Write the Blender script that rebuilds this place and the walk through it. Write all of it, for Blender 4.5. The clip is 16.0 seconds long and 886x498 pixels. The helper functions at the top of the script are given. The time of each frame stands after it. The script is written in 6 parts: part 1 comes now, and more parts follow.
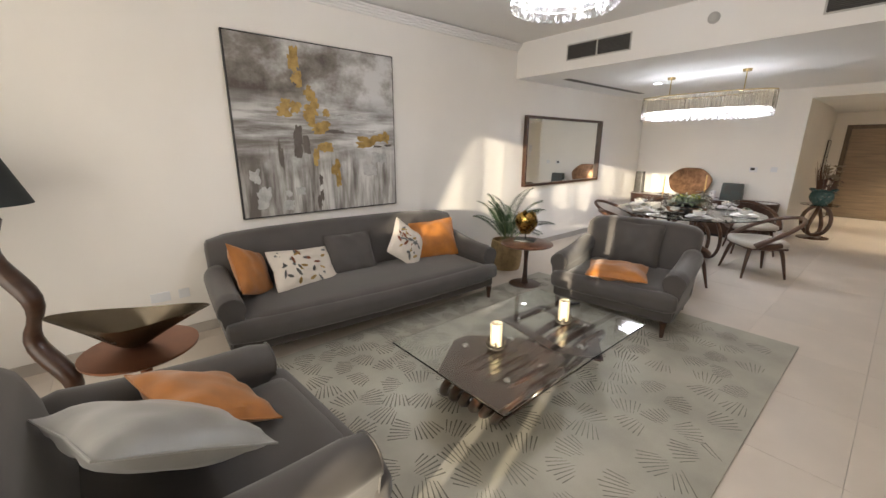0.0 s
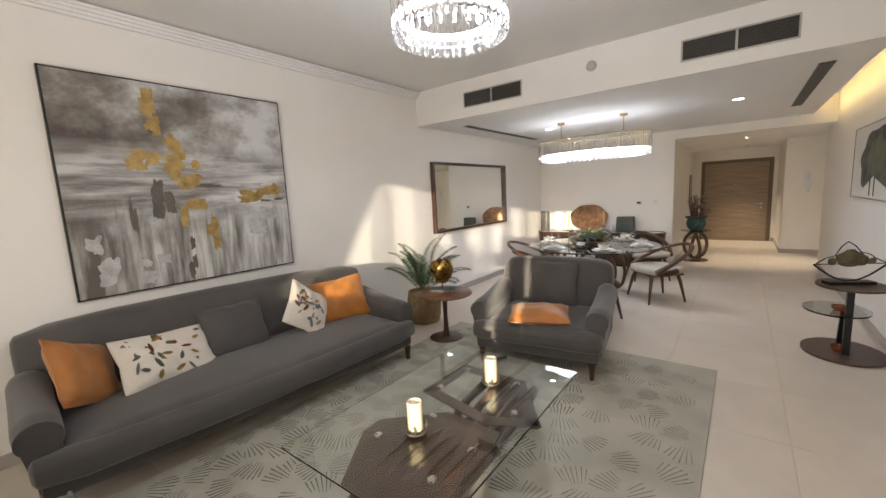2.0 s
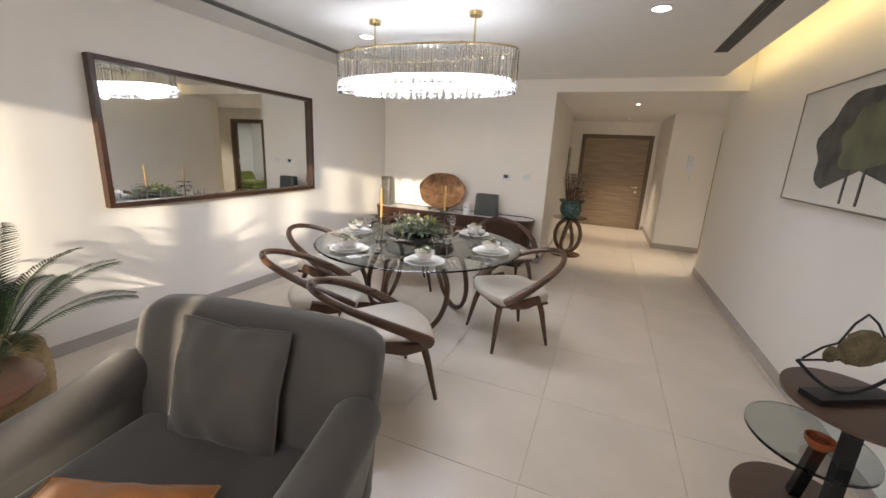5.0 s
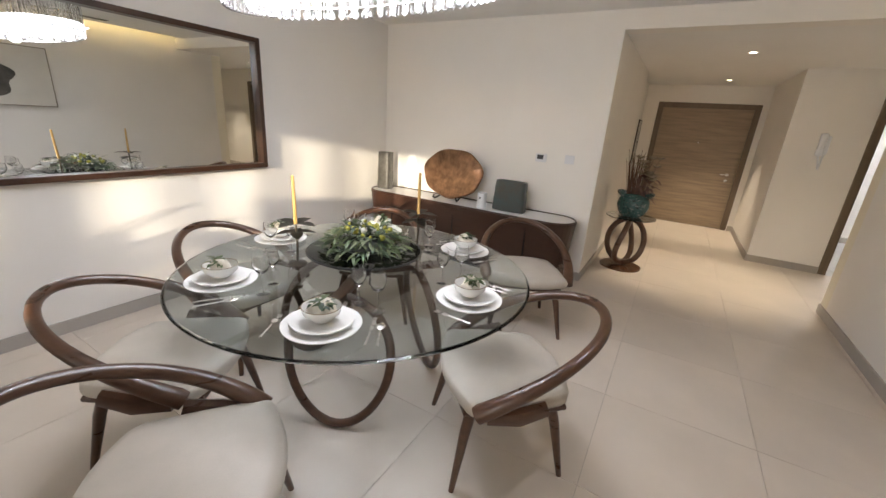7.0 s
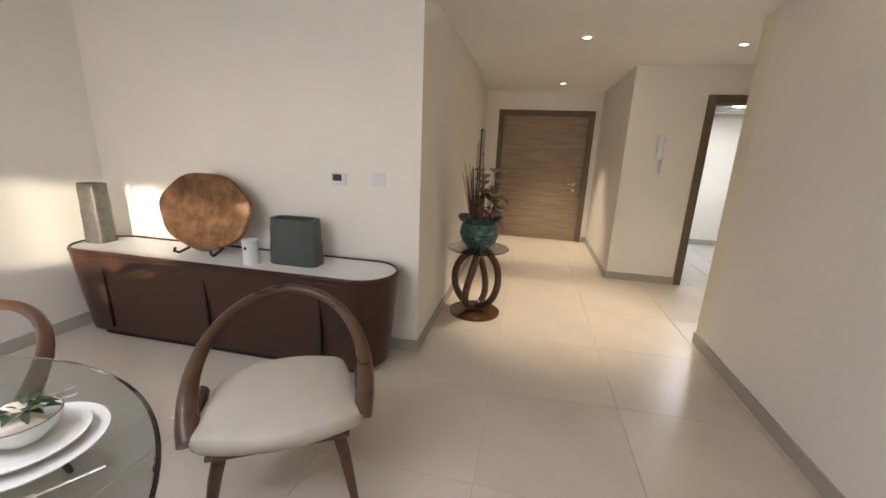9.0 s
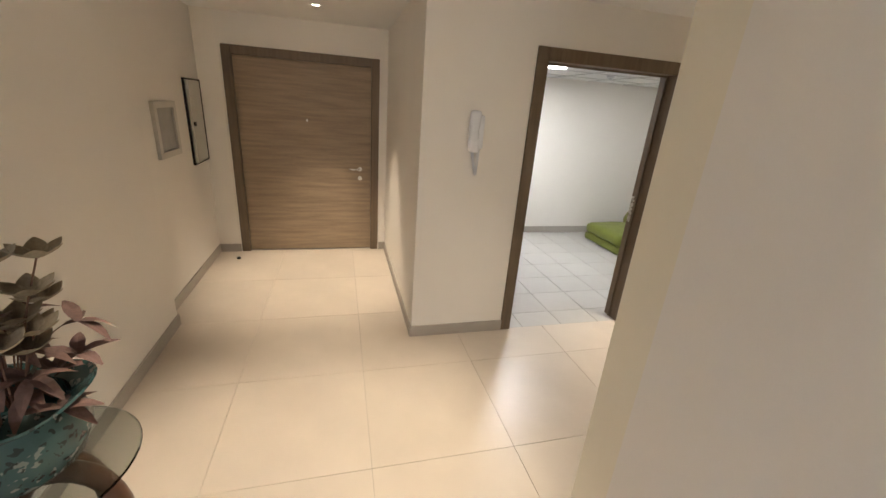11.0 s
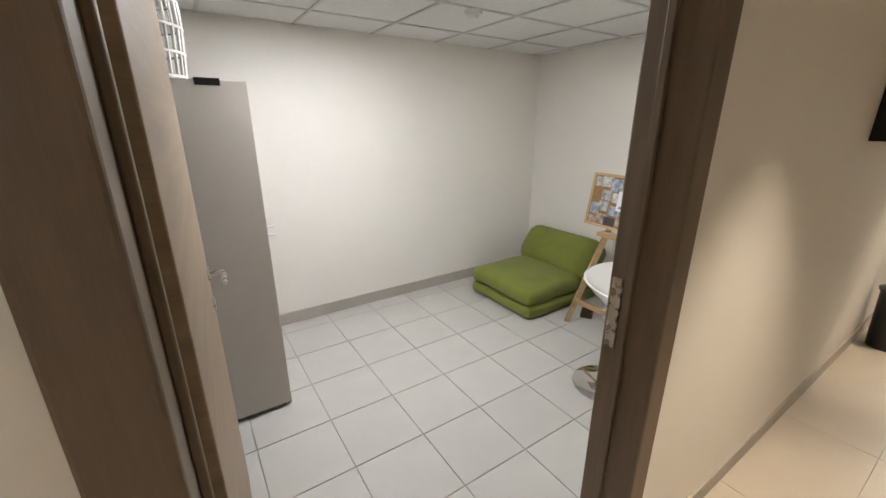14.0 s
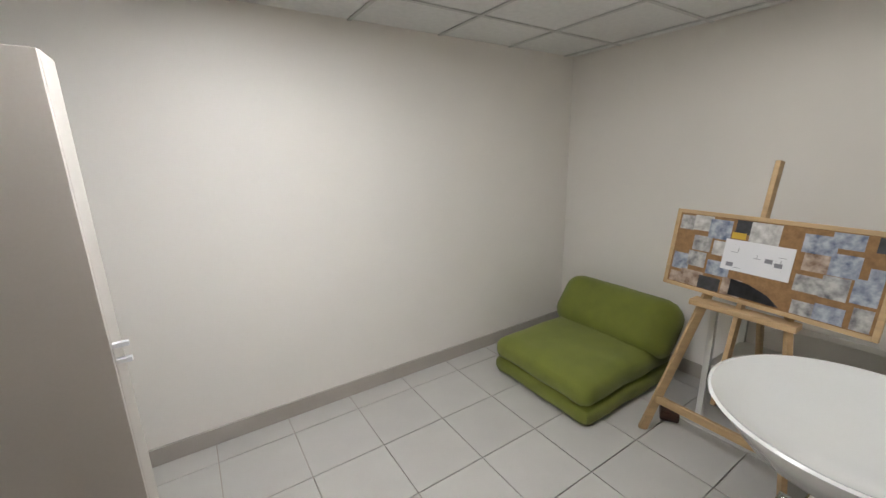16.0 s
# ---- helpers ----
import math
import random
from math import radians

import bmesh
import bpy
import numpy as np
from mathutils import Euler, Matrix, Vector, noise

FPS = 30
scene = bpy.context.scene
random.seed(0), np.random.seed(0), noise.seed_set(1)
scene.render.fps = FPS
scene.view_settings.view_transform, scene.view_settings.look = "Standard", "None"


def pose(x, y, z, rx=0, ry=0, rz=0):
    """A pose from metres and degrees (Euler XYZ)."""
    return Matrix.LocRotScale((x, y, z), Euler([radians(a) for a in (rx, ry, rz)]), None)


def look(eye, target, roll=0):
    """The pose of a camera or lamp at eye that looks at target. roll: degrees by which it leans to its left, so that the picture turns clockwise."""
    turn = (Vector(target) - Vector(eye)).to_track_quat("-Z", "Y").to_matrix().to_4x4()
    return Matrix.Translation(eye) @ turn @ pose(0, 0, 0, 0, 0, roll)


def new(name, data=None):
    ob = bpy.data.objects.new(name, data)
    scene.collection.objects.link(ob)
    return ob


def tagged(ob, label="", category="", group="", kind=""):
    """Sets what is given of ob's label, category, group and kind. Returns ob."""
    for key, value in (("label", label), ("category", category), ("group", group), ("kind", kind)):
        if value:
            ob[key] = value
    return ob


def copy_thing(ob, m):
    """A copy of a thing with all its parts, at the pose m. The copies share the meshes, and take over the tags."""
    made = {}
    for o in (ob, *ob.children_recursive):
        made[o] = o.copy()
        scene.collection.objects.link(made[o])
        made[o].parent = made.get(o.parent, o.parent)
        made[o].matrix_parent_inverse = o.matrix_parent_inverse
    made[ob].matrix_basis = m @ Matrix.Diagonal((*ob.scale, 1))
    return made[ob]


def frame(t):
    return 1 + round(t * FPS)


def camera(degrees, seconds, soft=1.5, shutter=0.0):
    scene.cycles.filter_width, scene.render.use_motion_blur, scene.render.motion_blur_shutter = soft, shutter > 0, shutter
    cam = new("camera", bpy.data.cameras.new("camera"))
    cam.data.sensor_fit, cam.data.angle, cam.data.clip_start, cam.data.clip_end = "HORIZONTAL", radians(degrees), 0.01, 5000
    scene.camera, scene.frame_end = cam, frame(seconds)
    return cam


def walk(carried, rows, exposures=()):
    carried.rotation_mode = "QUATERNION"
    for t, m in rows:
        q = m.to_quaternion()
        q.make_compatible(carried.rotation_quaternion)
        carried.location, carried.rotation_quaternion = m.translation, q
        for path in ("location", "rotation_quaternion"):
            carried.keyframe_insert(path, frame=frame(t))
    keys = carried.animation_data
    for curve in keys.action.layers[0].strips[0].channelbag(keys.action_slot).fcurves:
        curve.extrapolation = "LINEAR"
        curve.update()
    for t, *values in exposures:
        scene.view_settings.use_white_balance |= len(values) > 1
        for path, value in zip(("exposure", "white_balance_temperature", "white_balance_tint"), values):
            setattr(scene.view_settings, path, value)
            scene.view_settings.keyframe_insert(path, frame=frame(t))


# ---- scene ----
cam = camera(97.3, 16.0)

PATH = [
    (0, (4.126, 1.225, 1.736), (2.655, 2.48, 1.225), 0.1),
    (0.5, (4.156, 1.225, 1.723), (2.587, 2.336, 1.172), 0.1),
    (1, (4.17, 1.239, 1.733), (2.575, 2.374, 1.327), 0.3),
    (1.5, (4.115, 1.35, 1.7), (2.642, 2.651, 1.329), -1.5),
    (2, (3.911, 1.599, 1.695), (2.702, 3.168, 1.419), -2.9),
    (2.5, (3.717, 1.988, 1.638), (2.813, 3.75, 1.353), -2.4),
    (3, (3.76, 2.53, 1.639), (2.941, 4.331, 1.347), 0.7),
    (3.5, (3.723, 3.011, 1.599), (3.028, 4.85, 1.229), 1.6),
    (4, (3.579, 3.519, 1.626), (2.975, 5.384, 1.229), 1.2),
    (6.5, (3.693, 6.02, 1.654), (2.752, 7.669, 1.024), 5.1),
    (7, (3.502, 6.328, 1.635), (2.565, 7.98, 1.007), 4.1),
    (7.5, (3.386, 6.63, 1.591), (2.498, 8.321, 0.997), 2.8),
    (8, (3.495, 7.049, 1.61), (2.538, 8.716, 1.059), 2.6),
    (8.5, (3.602, 7.453, 1.599), (2.722, 9.171, 1.077), 2.5),
    (9, (3.550, 8.030, 1.560), (3.153, 9.925, 1.057), 2.3),
    (11.5, (4.306, 11.01, 1.84), (5.055, 12.72, 1.126), 3.3),
    (12, (4.507, 11.485, 1.74), (5.631, 12.998, 1.072), 1.3),
    (12.5, (4.754, 11.771, 1.667), (6.137, 13.059, 1.013), 2.0),
    (13, (5.048, 12.042, 1.679), (6.492, 13.235, 0.981), 3.5),
    (13.5, (5.275, 12.425, 1.637), (6.64, 13.725, 0.969), 2.7),
    (14, (5.58, 12.73, 1.621), (6.63, 14.32, 1.008), -0.1),
    (14.5, (5.80, 12.87, 1.651), (6.40, 14.67, 1.03), 1.4),
    (15, (5.983, 13.014, 1.663), (6.383, 14.873, 1.044), 0.5),
    (15.5, (6.035, 13.294, 1.634), (6.681, 15.105, 1.083), -0.1),
    (16, (6.118, 13.644, 1.572), (7.177, 15.271, 1.092), -1.3),
]
walk(cam, [(t, look(e, g, r)) for t, e, g, r in PATH], exposures=((0, 1.32), (4, 1.31), (7, 1.40), (9, 1.52), (11.5, 1.62), (12, 1.54), (12.5, 1.38), (14, 1.38), (14.5, 1.50), (15, 1.36), (15.5, 1.22), (16, 1.06)))

# ---- light ----
world = bpy.data.worlds.new("sky")
scene.world = world
world.use_nodes = True
wn = world.node_tree
sky = wn.nodes.new("ShaderNodeTexSky")
sky.sky_type = 'NISHITA'
sky.sun_disc = False
sky.sun_elevation = radians(7.4)
sky.sun_rotation = radians(168)
wn.links.new(sky.outputs[0], wn.nodes["Background"].inputs[0])
wn.nodes["Background"].inputs[1].default_value = 0.06


def lamp(name, kind, m, power, colour, **settings):
    data = bpy.data.lights.new(name, kind)
    data.energy, data.color = power, colour
    if kind == 'SPOT':
        data.spot_size, data.spot_blend, data.shadow_soft_size = radians(settings["cone"]), 0.8, 0.04
    if kind == 'AREA':
        data.shape, data.size, data.size_y = 'RECTANGLE', settings["w"], settings["h"]
    if kind == 'SUN':
        data.angle = radians(settings["angle"])
    if kind == 'POINT':
        data.shadow_soft_size = settings["r"]
    ob = new(name, data)
    ob.matrix_world = m
    return ob


def at_point(x, y, z):
    return pose(x, y, z)


def turned(eye, target):
    """A pose along the wall for a long strip: its width runs along y."""
    return look(eye, target)


SUN_FROM = Vector((0.33, -1.0, 0.142))
lamp("sun", 'SUN', look(SUN_FROM * 10, (0, 0, 0)), 5.0, (1.0, 0.87, 0.66), angle=0.6)
lamp("window_light", 'AREA', look((2.7, -0.78, 1.5), (2.7, 3.0, 1.3)), 38, (1.0, 0.93, 0.82), w=4.2, h=2.5)
COOL, WARM = (0.86, 0.89, 1.0), (1.0, 0.84, 0.64)
lamp("dining_chandelier_light", 'AREA', look((2.06, 7.85, 2.20), (2.06, 7.85, 0)), 9, COOL, w=1.4, h=0.45)
lamp("dining_chandelier_uplight", 'AREA', look((2.06, 7.85, 2.44), (2.06, 7.85, 3)), 0.5, COOL, w=1.5, h=0.5)
for lx in (1.65, 2.47):
    lamp("dining_chandelier_bulbs", 'POINT', at_point(lx, 7.85, 2.12), 3.2, COOL, r=0.04)
lamp("living_chandelier_light", 'POINT', at_point(2.66, 3.38, 2.60), 18, COOL, r=0.05)
lamp("cove_light", 'AREA', turned((4.83, 8.45, 2.80), (5.06, 8.45, 2.86)), 3.4, (1.0, 0.72, 0.30), w=4.3, h=0.04)
for sx, sy, power in ((1.22, 8.27, 13), (3.82, 8.08, 12)):
    lamp("dining_downlight_lamp", 'SPOT', look((sx, sy, 2.69), (sx, sy, 0)), power, COOL, cone=120)
# the spot at (5.3, 12.3) is added fill for the niche wall
for sx, sy, power in ((3.94, 12.0, 82), (3.92, 14.48, 92), (7.15, 12.58, 76), (9.7, 12.55, 60), (5.3, 12.3, 22)):
    lamp("hall_spot_lamp", 'SPOT', look((sx, sy, 2.52), (sx, sy, 0)), power, WARM, cone=66)
lamp("small_room_lamp", 'AREA', look((6.42, 14.72, 2.27), (6.42, 14.72, 0)), 14, (0.97, 0.98, 1.0), w=0.3, h=0.3)
# added fill for the room's right side; no fixture hangs there
lamp("small_room_lamp", 'AREA', look((7.9, 14.3, 2.27), (7.9, 14.3, 0)), 2.5, (1.0, 0.98, 0.93), w=0.2, h=0.2)
lamp("kitchen_lamp", 'AREA', look((12.2, 12.4, 2.44), (12.2, 12.4, 0)), 19, (1.0, 0.95, 0.88), w=1.2, h=0.3)
lamp("kitchen_cabinet_lamp", 'AREA', look((13.7, 11.6, 1.44), (13.7, 11.6, 0)), 2, (1.0, 0.8, 0.45), w=0.2, h=0.8)

# ---- materials ----
MATS = {}


def mat(name, colour, rough=0.6, metal=0.0, var=0.08, scale=6.0, bump=0.05, grain=120.0, stretch=(1, 1, 1), colour2=None,
        coat=0.0, sheen=0.0, per_object=0.0, spec=0.5):
    """A surface: colour mottled at two scales, fine relief, slight gloss changes."""
    if name in MATS:
        return MATS[name]
    m = bpy.data.materials.new(name)
    m.use_nodes = True
    nt = m.node_tree
    p = nt.nodes["Principled BSDF"]
    tc = nt.nodes.new("ShaderNodeTexCoord")
    mp = nt.nodes.new("ShaderNodeMapping")
    mp.inputs["Scale"].default_value = stretch
    nt.links.new(tc.outputs["Object"], mp.inputs[0])
    n1 = nt.nodes.new("ShaderNodeTexNoise")
    n1.inputs["Scale"].default_value, n1.inputs["Detail"].default_value = scale, 6
    n2 = nt.nodes.new("ShaderNodeTexNoise")
    n2.inputs["Scale"].default_value, n2.inputs["Detail"].default_value = grain, 3
    for n in (n1, n2):
        nt.links.new(mp.outputs[0], n.inputs[0])
    add = nt.nodes.new("ShaderNodeMath")
    add.operation = 'MULTIPLY_ADD'
    nt.links.new(n2.outputs[0], add.inputs[0])
    add.inputs[1].default_value = 0.35
    nt.links.new(n1.outputs[0], add.inputs[2])
    ramp = nt.nodes.new("ShaderNodeValToRGB")
    c2 = colour2 or tuple(c * (1 - 2.2 * var) for c in colour)
    ramp.color_ramp.elements[0].position, ramp.color_ramp.elements[0].color = 0.42, (*c2, 1)
    ramp.color_ramp.elements[1].position, ramp.color_ramp.elements[1].color = 0.85, (*colour, 1)
    nt.links.new(add.outputs[0], ramp.inputs[0])
    out = ramp.outputs[0]
    if per_object:
        info = nt.nodes.new("ShaderNodeObjectInfo")
        hsv = nt.nodes.new("ShaderNodeHueSaturation")
        mr = nt.nodes.new("ShaderNodeMapRange")
        mr.inputs[3].default_value, mr.inputs[4].default_value = 1 - per_object, 1 + per_object
        nt.links.new(info.outputs["Random"], mr.inputs[0])
        nt.links.new(mr.outputs[0], hsv.inputs["Value"])
        nt.links.new(out, hsv.inputs["Color"])
        out = hsv.outputs[0]
    nt.links.new(out, p.inputs["Base Color"])
    rr = nt.nodes.new("ShaderNodeMapRange")
    rr.inputs[3].default_value, rr.inputs[4].default_value = max(rough - 0.08, 0.0), min(rough + 0.08, 1)
    nt.links.new(n1.outputs[0], rr.inputs[0])
    nt.links.new(rr.outputs[0], p.inputs["Roughness"])
    p.inputs["Metallic"].default_value = metal
    p.inputs["Specular IOR Level"].default_value = spec
    p.inputs["Coat Weight"].default_value = coat
    p.inputs["Coat Roughness"].default_value = 0.15
    p.inputs["Sheen Weight"].default_value = sheen
    if bump:
        b = nt.nodes.new("ShaderNodeBump")
        b.inputs["Strength"].default_value, b.inputs["Distance"].default_value = bump, 0.004
        nt.links.new(n2.outputs[0], b.inputs["Height"])
        nt.links.new(b.outputs[0], p.inputs["Normal"])
    MATS[name] = m
    return m


CLEAR = set()


def glass(name, colour=(0.95, 1, 0.98), rough=0.0, ior=1.45):
    if name not in MATS:
        m = bpy.data.materials.new(name)
        m.use_nodes = True
        p = m.node_tree.nodes["Principled BSDF"]
        p.inputs["Base Color"].default_value = (*colour, 1)
        p.inputs["Roughness"].default_value = rough
        p.inputs["Transmission Weight"].default_value = 1
        p.inputs["IOR"].default_value = ior
        MATS[name] = m
        CLEAR.add(m)
    return MATS[name]


def glow(name, colour, strength):
    if name not in MATS:
        m = bpy.data.materials.new(name)
        m.use_nodes = True
        p = m.node_tree.nodes["Principled BSDF"]
        p.inputs["Base Color"].default_value = (*colour, 1)
        p.inputs["Emission Color"].default_value = (*colour, 1)
        p.inputs["Emission Strength"].default_value = strength
        MATS[name] = m
    return MATS[name]


PAINT = mat("white_wall_paint", (0.81, 0.78, 0.735), 0.55, var=0.02, scale=1.5, bump=0.03, grain=300)
CEIL = mat("white_ceiling_paint", (0.80, 0.79, 0.77), 0.7, var=0.02, scale=1.2, bump=0.02, grain=300)
CREAM = mat("cream_wall_paint", (0.80, 0.75, 0.62), 0.5, var=0.02, scale=1.5, bump=0.03, grain=300)
PORC = mat("beige_porcelain", (0.62, 0.545, 0.465), 0.33, var=0.05, scale=2.5, bump=0.02, grain=260, per_object=0.03)
CERAM = mat("white_ceramic_tile", (0.52, 0.505, 0.48), 0.35, var=0.05, scale=3.0, bump=0.03, grain=200, per_object=0.03)
GROUT = mat("grey_grout", (0.42, 0.38, 0.33), 0.9, var=0.1, scale=20, bump=0.1)
SKIRT = mat("beige_skirting", (0.42, 0.385, 0.345), 0.5, var=0.05, scale=4, bump=0.02)
OAK = mat("taupe_oak_veneer", (0.33, 0.245, 0.165), 0.5, var=0.16, scale=3.0, bump=0.06, grain=40, stretch=(0.7, 0.7, 9))
OAKD = mat("dark_oak_frame", (0.165, 0.118, 0.076), 0.5, var=0.14, scale=4.0, bump=0.06, grain=40, stretch=(9, 9, 0.7))

# ---- building helpers ----



def part(name, bm, material, parent=None, label="", smooth=False):
    """One mesh object out of a bmesh, under a thing or a part."""
    bmesh.ops.recalc_face_normals(bm, faces=bm.faces)
    me = bpy.data.meshes.new(name)
    bm.to_mesh(me)
    bm.free()
    for mm in (material if isinstance(material, (list, tuple)) else [material]):
        me.materials.append(mm)
    if smooth:
        me.shade_smooth()
        me.set_sharp_from_angle(angle=radians(40))
    ob = new(name, me)
    ob.parent = parent
    if me.materials[0] in CLEAR:
        ob.visible_shadow = False
    if label:
        ob["label"] = label
    return ob


def base(name, m, label, category, group="", kind=""):
    ob = new(name)
    ob.empty_display_size = 0.1
    ob.matrix_basis = m
    return tagged(ob, label, category, group, kind)


def at(x, y, z=0.0, rz=0.0):
    return pose(x, y, z, 0, 0, rz)


def join(*bms):
    out = bmesh.new()
    for b in bms:
        me = bpy.data.meshes.new("t")
        b.to_mesh(me)
        b.free()
        out.from_mesh(me)
        bpy.data.meshes.remove(me)
    return out


def moved(bm, m):
    bmesh.ops.transform(bm, matrix=m, verts=bm.verts)
    return bm


def box(x0, y0, z0, x1, y1, z1, bevel=0.0, seg=2):
    bm = bmesh.new()
    bmesh.ops.create_cube(bm, size=1)
    for v in bm.verts:
        v.co = Vector(((x0 + x1) / 2 + v.co.x * (x1 - x0), (y0 + y1) / 2 + v.co.y * (y1 - y0), (z0 + z1) / 2 + v.co.z * (z1 - z0)))
    if bevel:
        bmesh.ops.bevel(bm, geom=list(bm.edges), offset=bevel, segments=seg, affect='EDGES', profile=0.5)
    return bm


def boxes(*rows):
    return join(*[box(*r) for r in rows])


def lathe(profile, seg=32):
    """A turned body from (radius, height) pairs."""
    bm = bmesh.new()
    rings = []
    for r, z in profile:
        if r < 1e-5:
            rings.append([bm.verts.new((0, 0, z))])
        else:
            rings.append([bm.verts.new((r * math.cos(2 * math.pi * i / seg), r * math.sin(2 * math.pi * i / seg), z)) for i in range(seg)])
    for a, b in zip(rings, rings[1:]):
        for i in range(seg):
            j = (i + 1) % seg
            f = [a[i % len(a)], a[j % len(a)], b[j % len(b)], b[i % len(b)]]
            f = list(dict.fromkeys(f))
            if len(f) > 2:
                bm.faces.new(f)
    return bm


def tube(points, radius, seg=8, closed=False, flat=1.0):
    """A bar swept along points; radius may be a list; flat squashes it along its second axis."""
    pts = [Vector(p) for p in points]
    n = len(pts)
    rad = radius if isinstance(radius, (list, tuple)) else [radius] * n
    bm = bmesh.new()
    rings, side = [], None
    for i, p in enumerate(pts):
        a = pts[i - 1] if (closed or i) else p
        b = pts[(i + 1) % n] if (closed or i < n - 1) else p
        d = (b - a).normalized()
        if side is None:
            side = d.cross(Vector((0, 0, 1)) if abs(d.z) < 0.9 else Vector((1, 0, 0))).normalized()
        side = (side - d * side.dot(d)).normalized()
        up = side.cross(d)
        rings.append([bm.verts.new(p + (side * math.cos(2 * math.pi * k / seg) + up * flat * math.sin(2 * math.pi * k / seg)) * rad[i]) for k in range(seg)])
    for i in range(n if closed else n - 1):
        a, b = rings[i], rings[(i + 1) % n]
        off = 0
        if closed and i == n - 1:
            off = min(range(seg), key=lambda o: (a[0].co - b[o].co).length)
        for k in range(seg):
            bm.faces.new([a[k], a[(k + 1) % seg], b[(k + 1 + off) % seg], b[(k + off) % seg]])
    if not closed:
        bm.faces.new(rings[0])
        bm.faces.new(rings[-1])
    return bm


def structure(name, bm, material, label=""):
    return tagged(part(name, bm, material), label, kind="structure")


# ---- structure ----
LIV_H, DIN_H, HALL_H, SM_H = 3.2, 2.72, 2.55, 2.30
floor = structure("floor", box(-0.2, -1.2, -0.2, 10.5, 15.4, -0.006), GROUT, "large beige porcelain floor tiles with thin joints")
structure("wall_west", box(-0.2, -1.2, 0, 0, 10.9, 3.4), PAINT, "plain white painted living room wall")
structure("wall_north", box(0, 10.70, 0, 2.6, 10.9, 3.4), PAINT, "plain white painted dining wall behind the sideboard")
structure("wall_hall_west", boxes((2.6, 10.70, 0, 2.81, 13.62, 2.9), (2.5, 13.62, 0, 2.70, 15.30, 2.9)), PAINT, "white painted entrance hall wall with a step back")
structure("wall_lintel", box(2.81, 10.70, HALL_H, 5.085, 10.9, 3.4), PAINT, "white lintel over the opening to the hall")
structure("wall_east", box(5.085, -1.2, 0, 5.3, 11.35, 3.4), PAINT, "plain white painted living room wall")
ED = (3.02, 4.47, 2.17)
structure("wall_entrance", boxes((2.5, 15.30, 0, ED[0], 15.46, 2.9), (ED[1], 15.30, 0, 4.79, 15.46, 2.9), (ED[0], 15.30, ED[2], ED[1], 15.46, 2.9)), PAINT, "cream wall around the entrance door")
structure("wall_niche", box(4.64, 13.36, 0, 4.79, 15.30, 2.9), PAINT, "side wall of the entrance niche")
SD = (5.51, 6.63, 2.17)
structure("wall_hall_north", boxes((4.64, 13.21, 0, SD[0], 13.36, 2.9), (SD[1], 13.21, 0, 10.41, 13.36, 2.9), (SD[0], 13.21, SD[2], SD[1], 13.36, 2.9)), PAINT, "white painted corridor wall with the small room's doorway")
KD = (11.985, 12.96, 2.17)
structure("wall_kitchen_door", boxes((10.41, 11.0, 0, 10.56, KD[0], 2.9), (10.41, KD[1], 0, 10.56, 13.36, 2.9), (10.41, KD[0], KD[2], 10.56, KD[1], 2.9)), CREAM, "cream wall at the corridor's end with the kitchen doorway")
BD = (6.72, 7.58, 2.17)
structure("wall_hall_south", boxes((5.085, 11.35, 0, BD[0], 11.53, 2.9), (BD[1], 11.35, 0, 9.15, 11.53, 2.9), (BD[0], 11.35, BD[2], BD[1], 11.53, 2.9), (9.0, 11.0, 0, 9.15, 11.35, 2.9), (9.15, 11.0, 0, 10.41, 11.15, 2.9)), CREAM, "cream corridor wall with a bathroom doorway")
structure("ceiling_living", box(-0.2, -1.2, LIV_H, 5.3, 6.2, 3.4), CEIL, "white painted living room ceiling")
structure("ceiling_dining", boxes((-0.2, 6.2, DIN_H, 4.80, 10.70, 3.3), (4.80, 6.2, 3.0, 5.085, 10.70, 3.3)), CEIL, "lowered white dining ceiling with a lit cove")
structure("cove_lip", box(4.78, 6.22, 2.76, 4.80, 10.68, 2.84), CEIL)
structure("ceiling_hall", box(2.5, 10.9, HALL_H, 10.5, 15.4, 2.9), CEIL, "white hall ceiling")
# cornice along the living room walls
for name, x0, x1 in (("cornice_west", 0.0, 1), ("cornice_east", 5.085, -1)):
    rows = [(x0, -1.0, LIV_H - 0.10 + k * 0.022, x0 + x1 * (0.025 + 0.022 * k), 6.2, LIV_H - 0.078 + k * 0.022) for k in range(4)]
    structure(name, boxes(*[(min(a[0], a[3]), a[1], a[2], max(a[0], a[3]), a[4], a[5]) for a in rows]), CEIL)
# unseen window wall behind the walk's start, with a low block added against sun
structure("wall_south", boxes((0, -1.2, 0, 0.6, -1.0, 3.4), (4.98, -1.2, 0, 5.085, -1.0, 3.4), (0.6, -1.2, 2.87, 4.98, -1.0, 3.4), (0.66, -1.2, 0.06, 3.5, -1.0, 1.42)), PAINT, "unseen white window wall with a low block against the sun")
WINF = mat("grey_aluminium", (0.25, 0.25, 0.25), 0.4, 0.8, var=0.04)
win = structure("window_1", boxes((0.6, -1.14, 0, 0.66, -1.06, 2.87), (4.92, -1.14, 0, 4.98, -1.06, 2.87), (0.66, -1.14, 0, 4.92, -1.06, 0.06), (0.66, -1.14, 2.81, 4.92, -1.06, 2.87)), WINF, "wide aluminium balcony window")
CURT = mat("sand_curtain_cloth", (0.55, 0.50, 0.42), 0.9, var=0.08, scale=20, bump=0.2, grain=400)


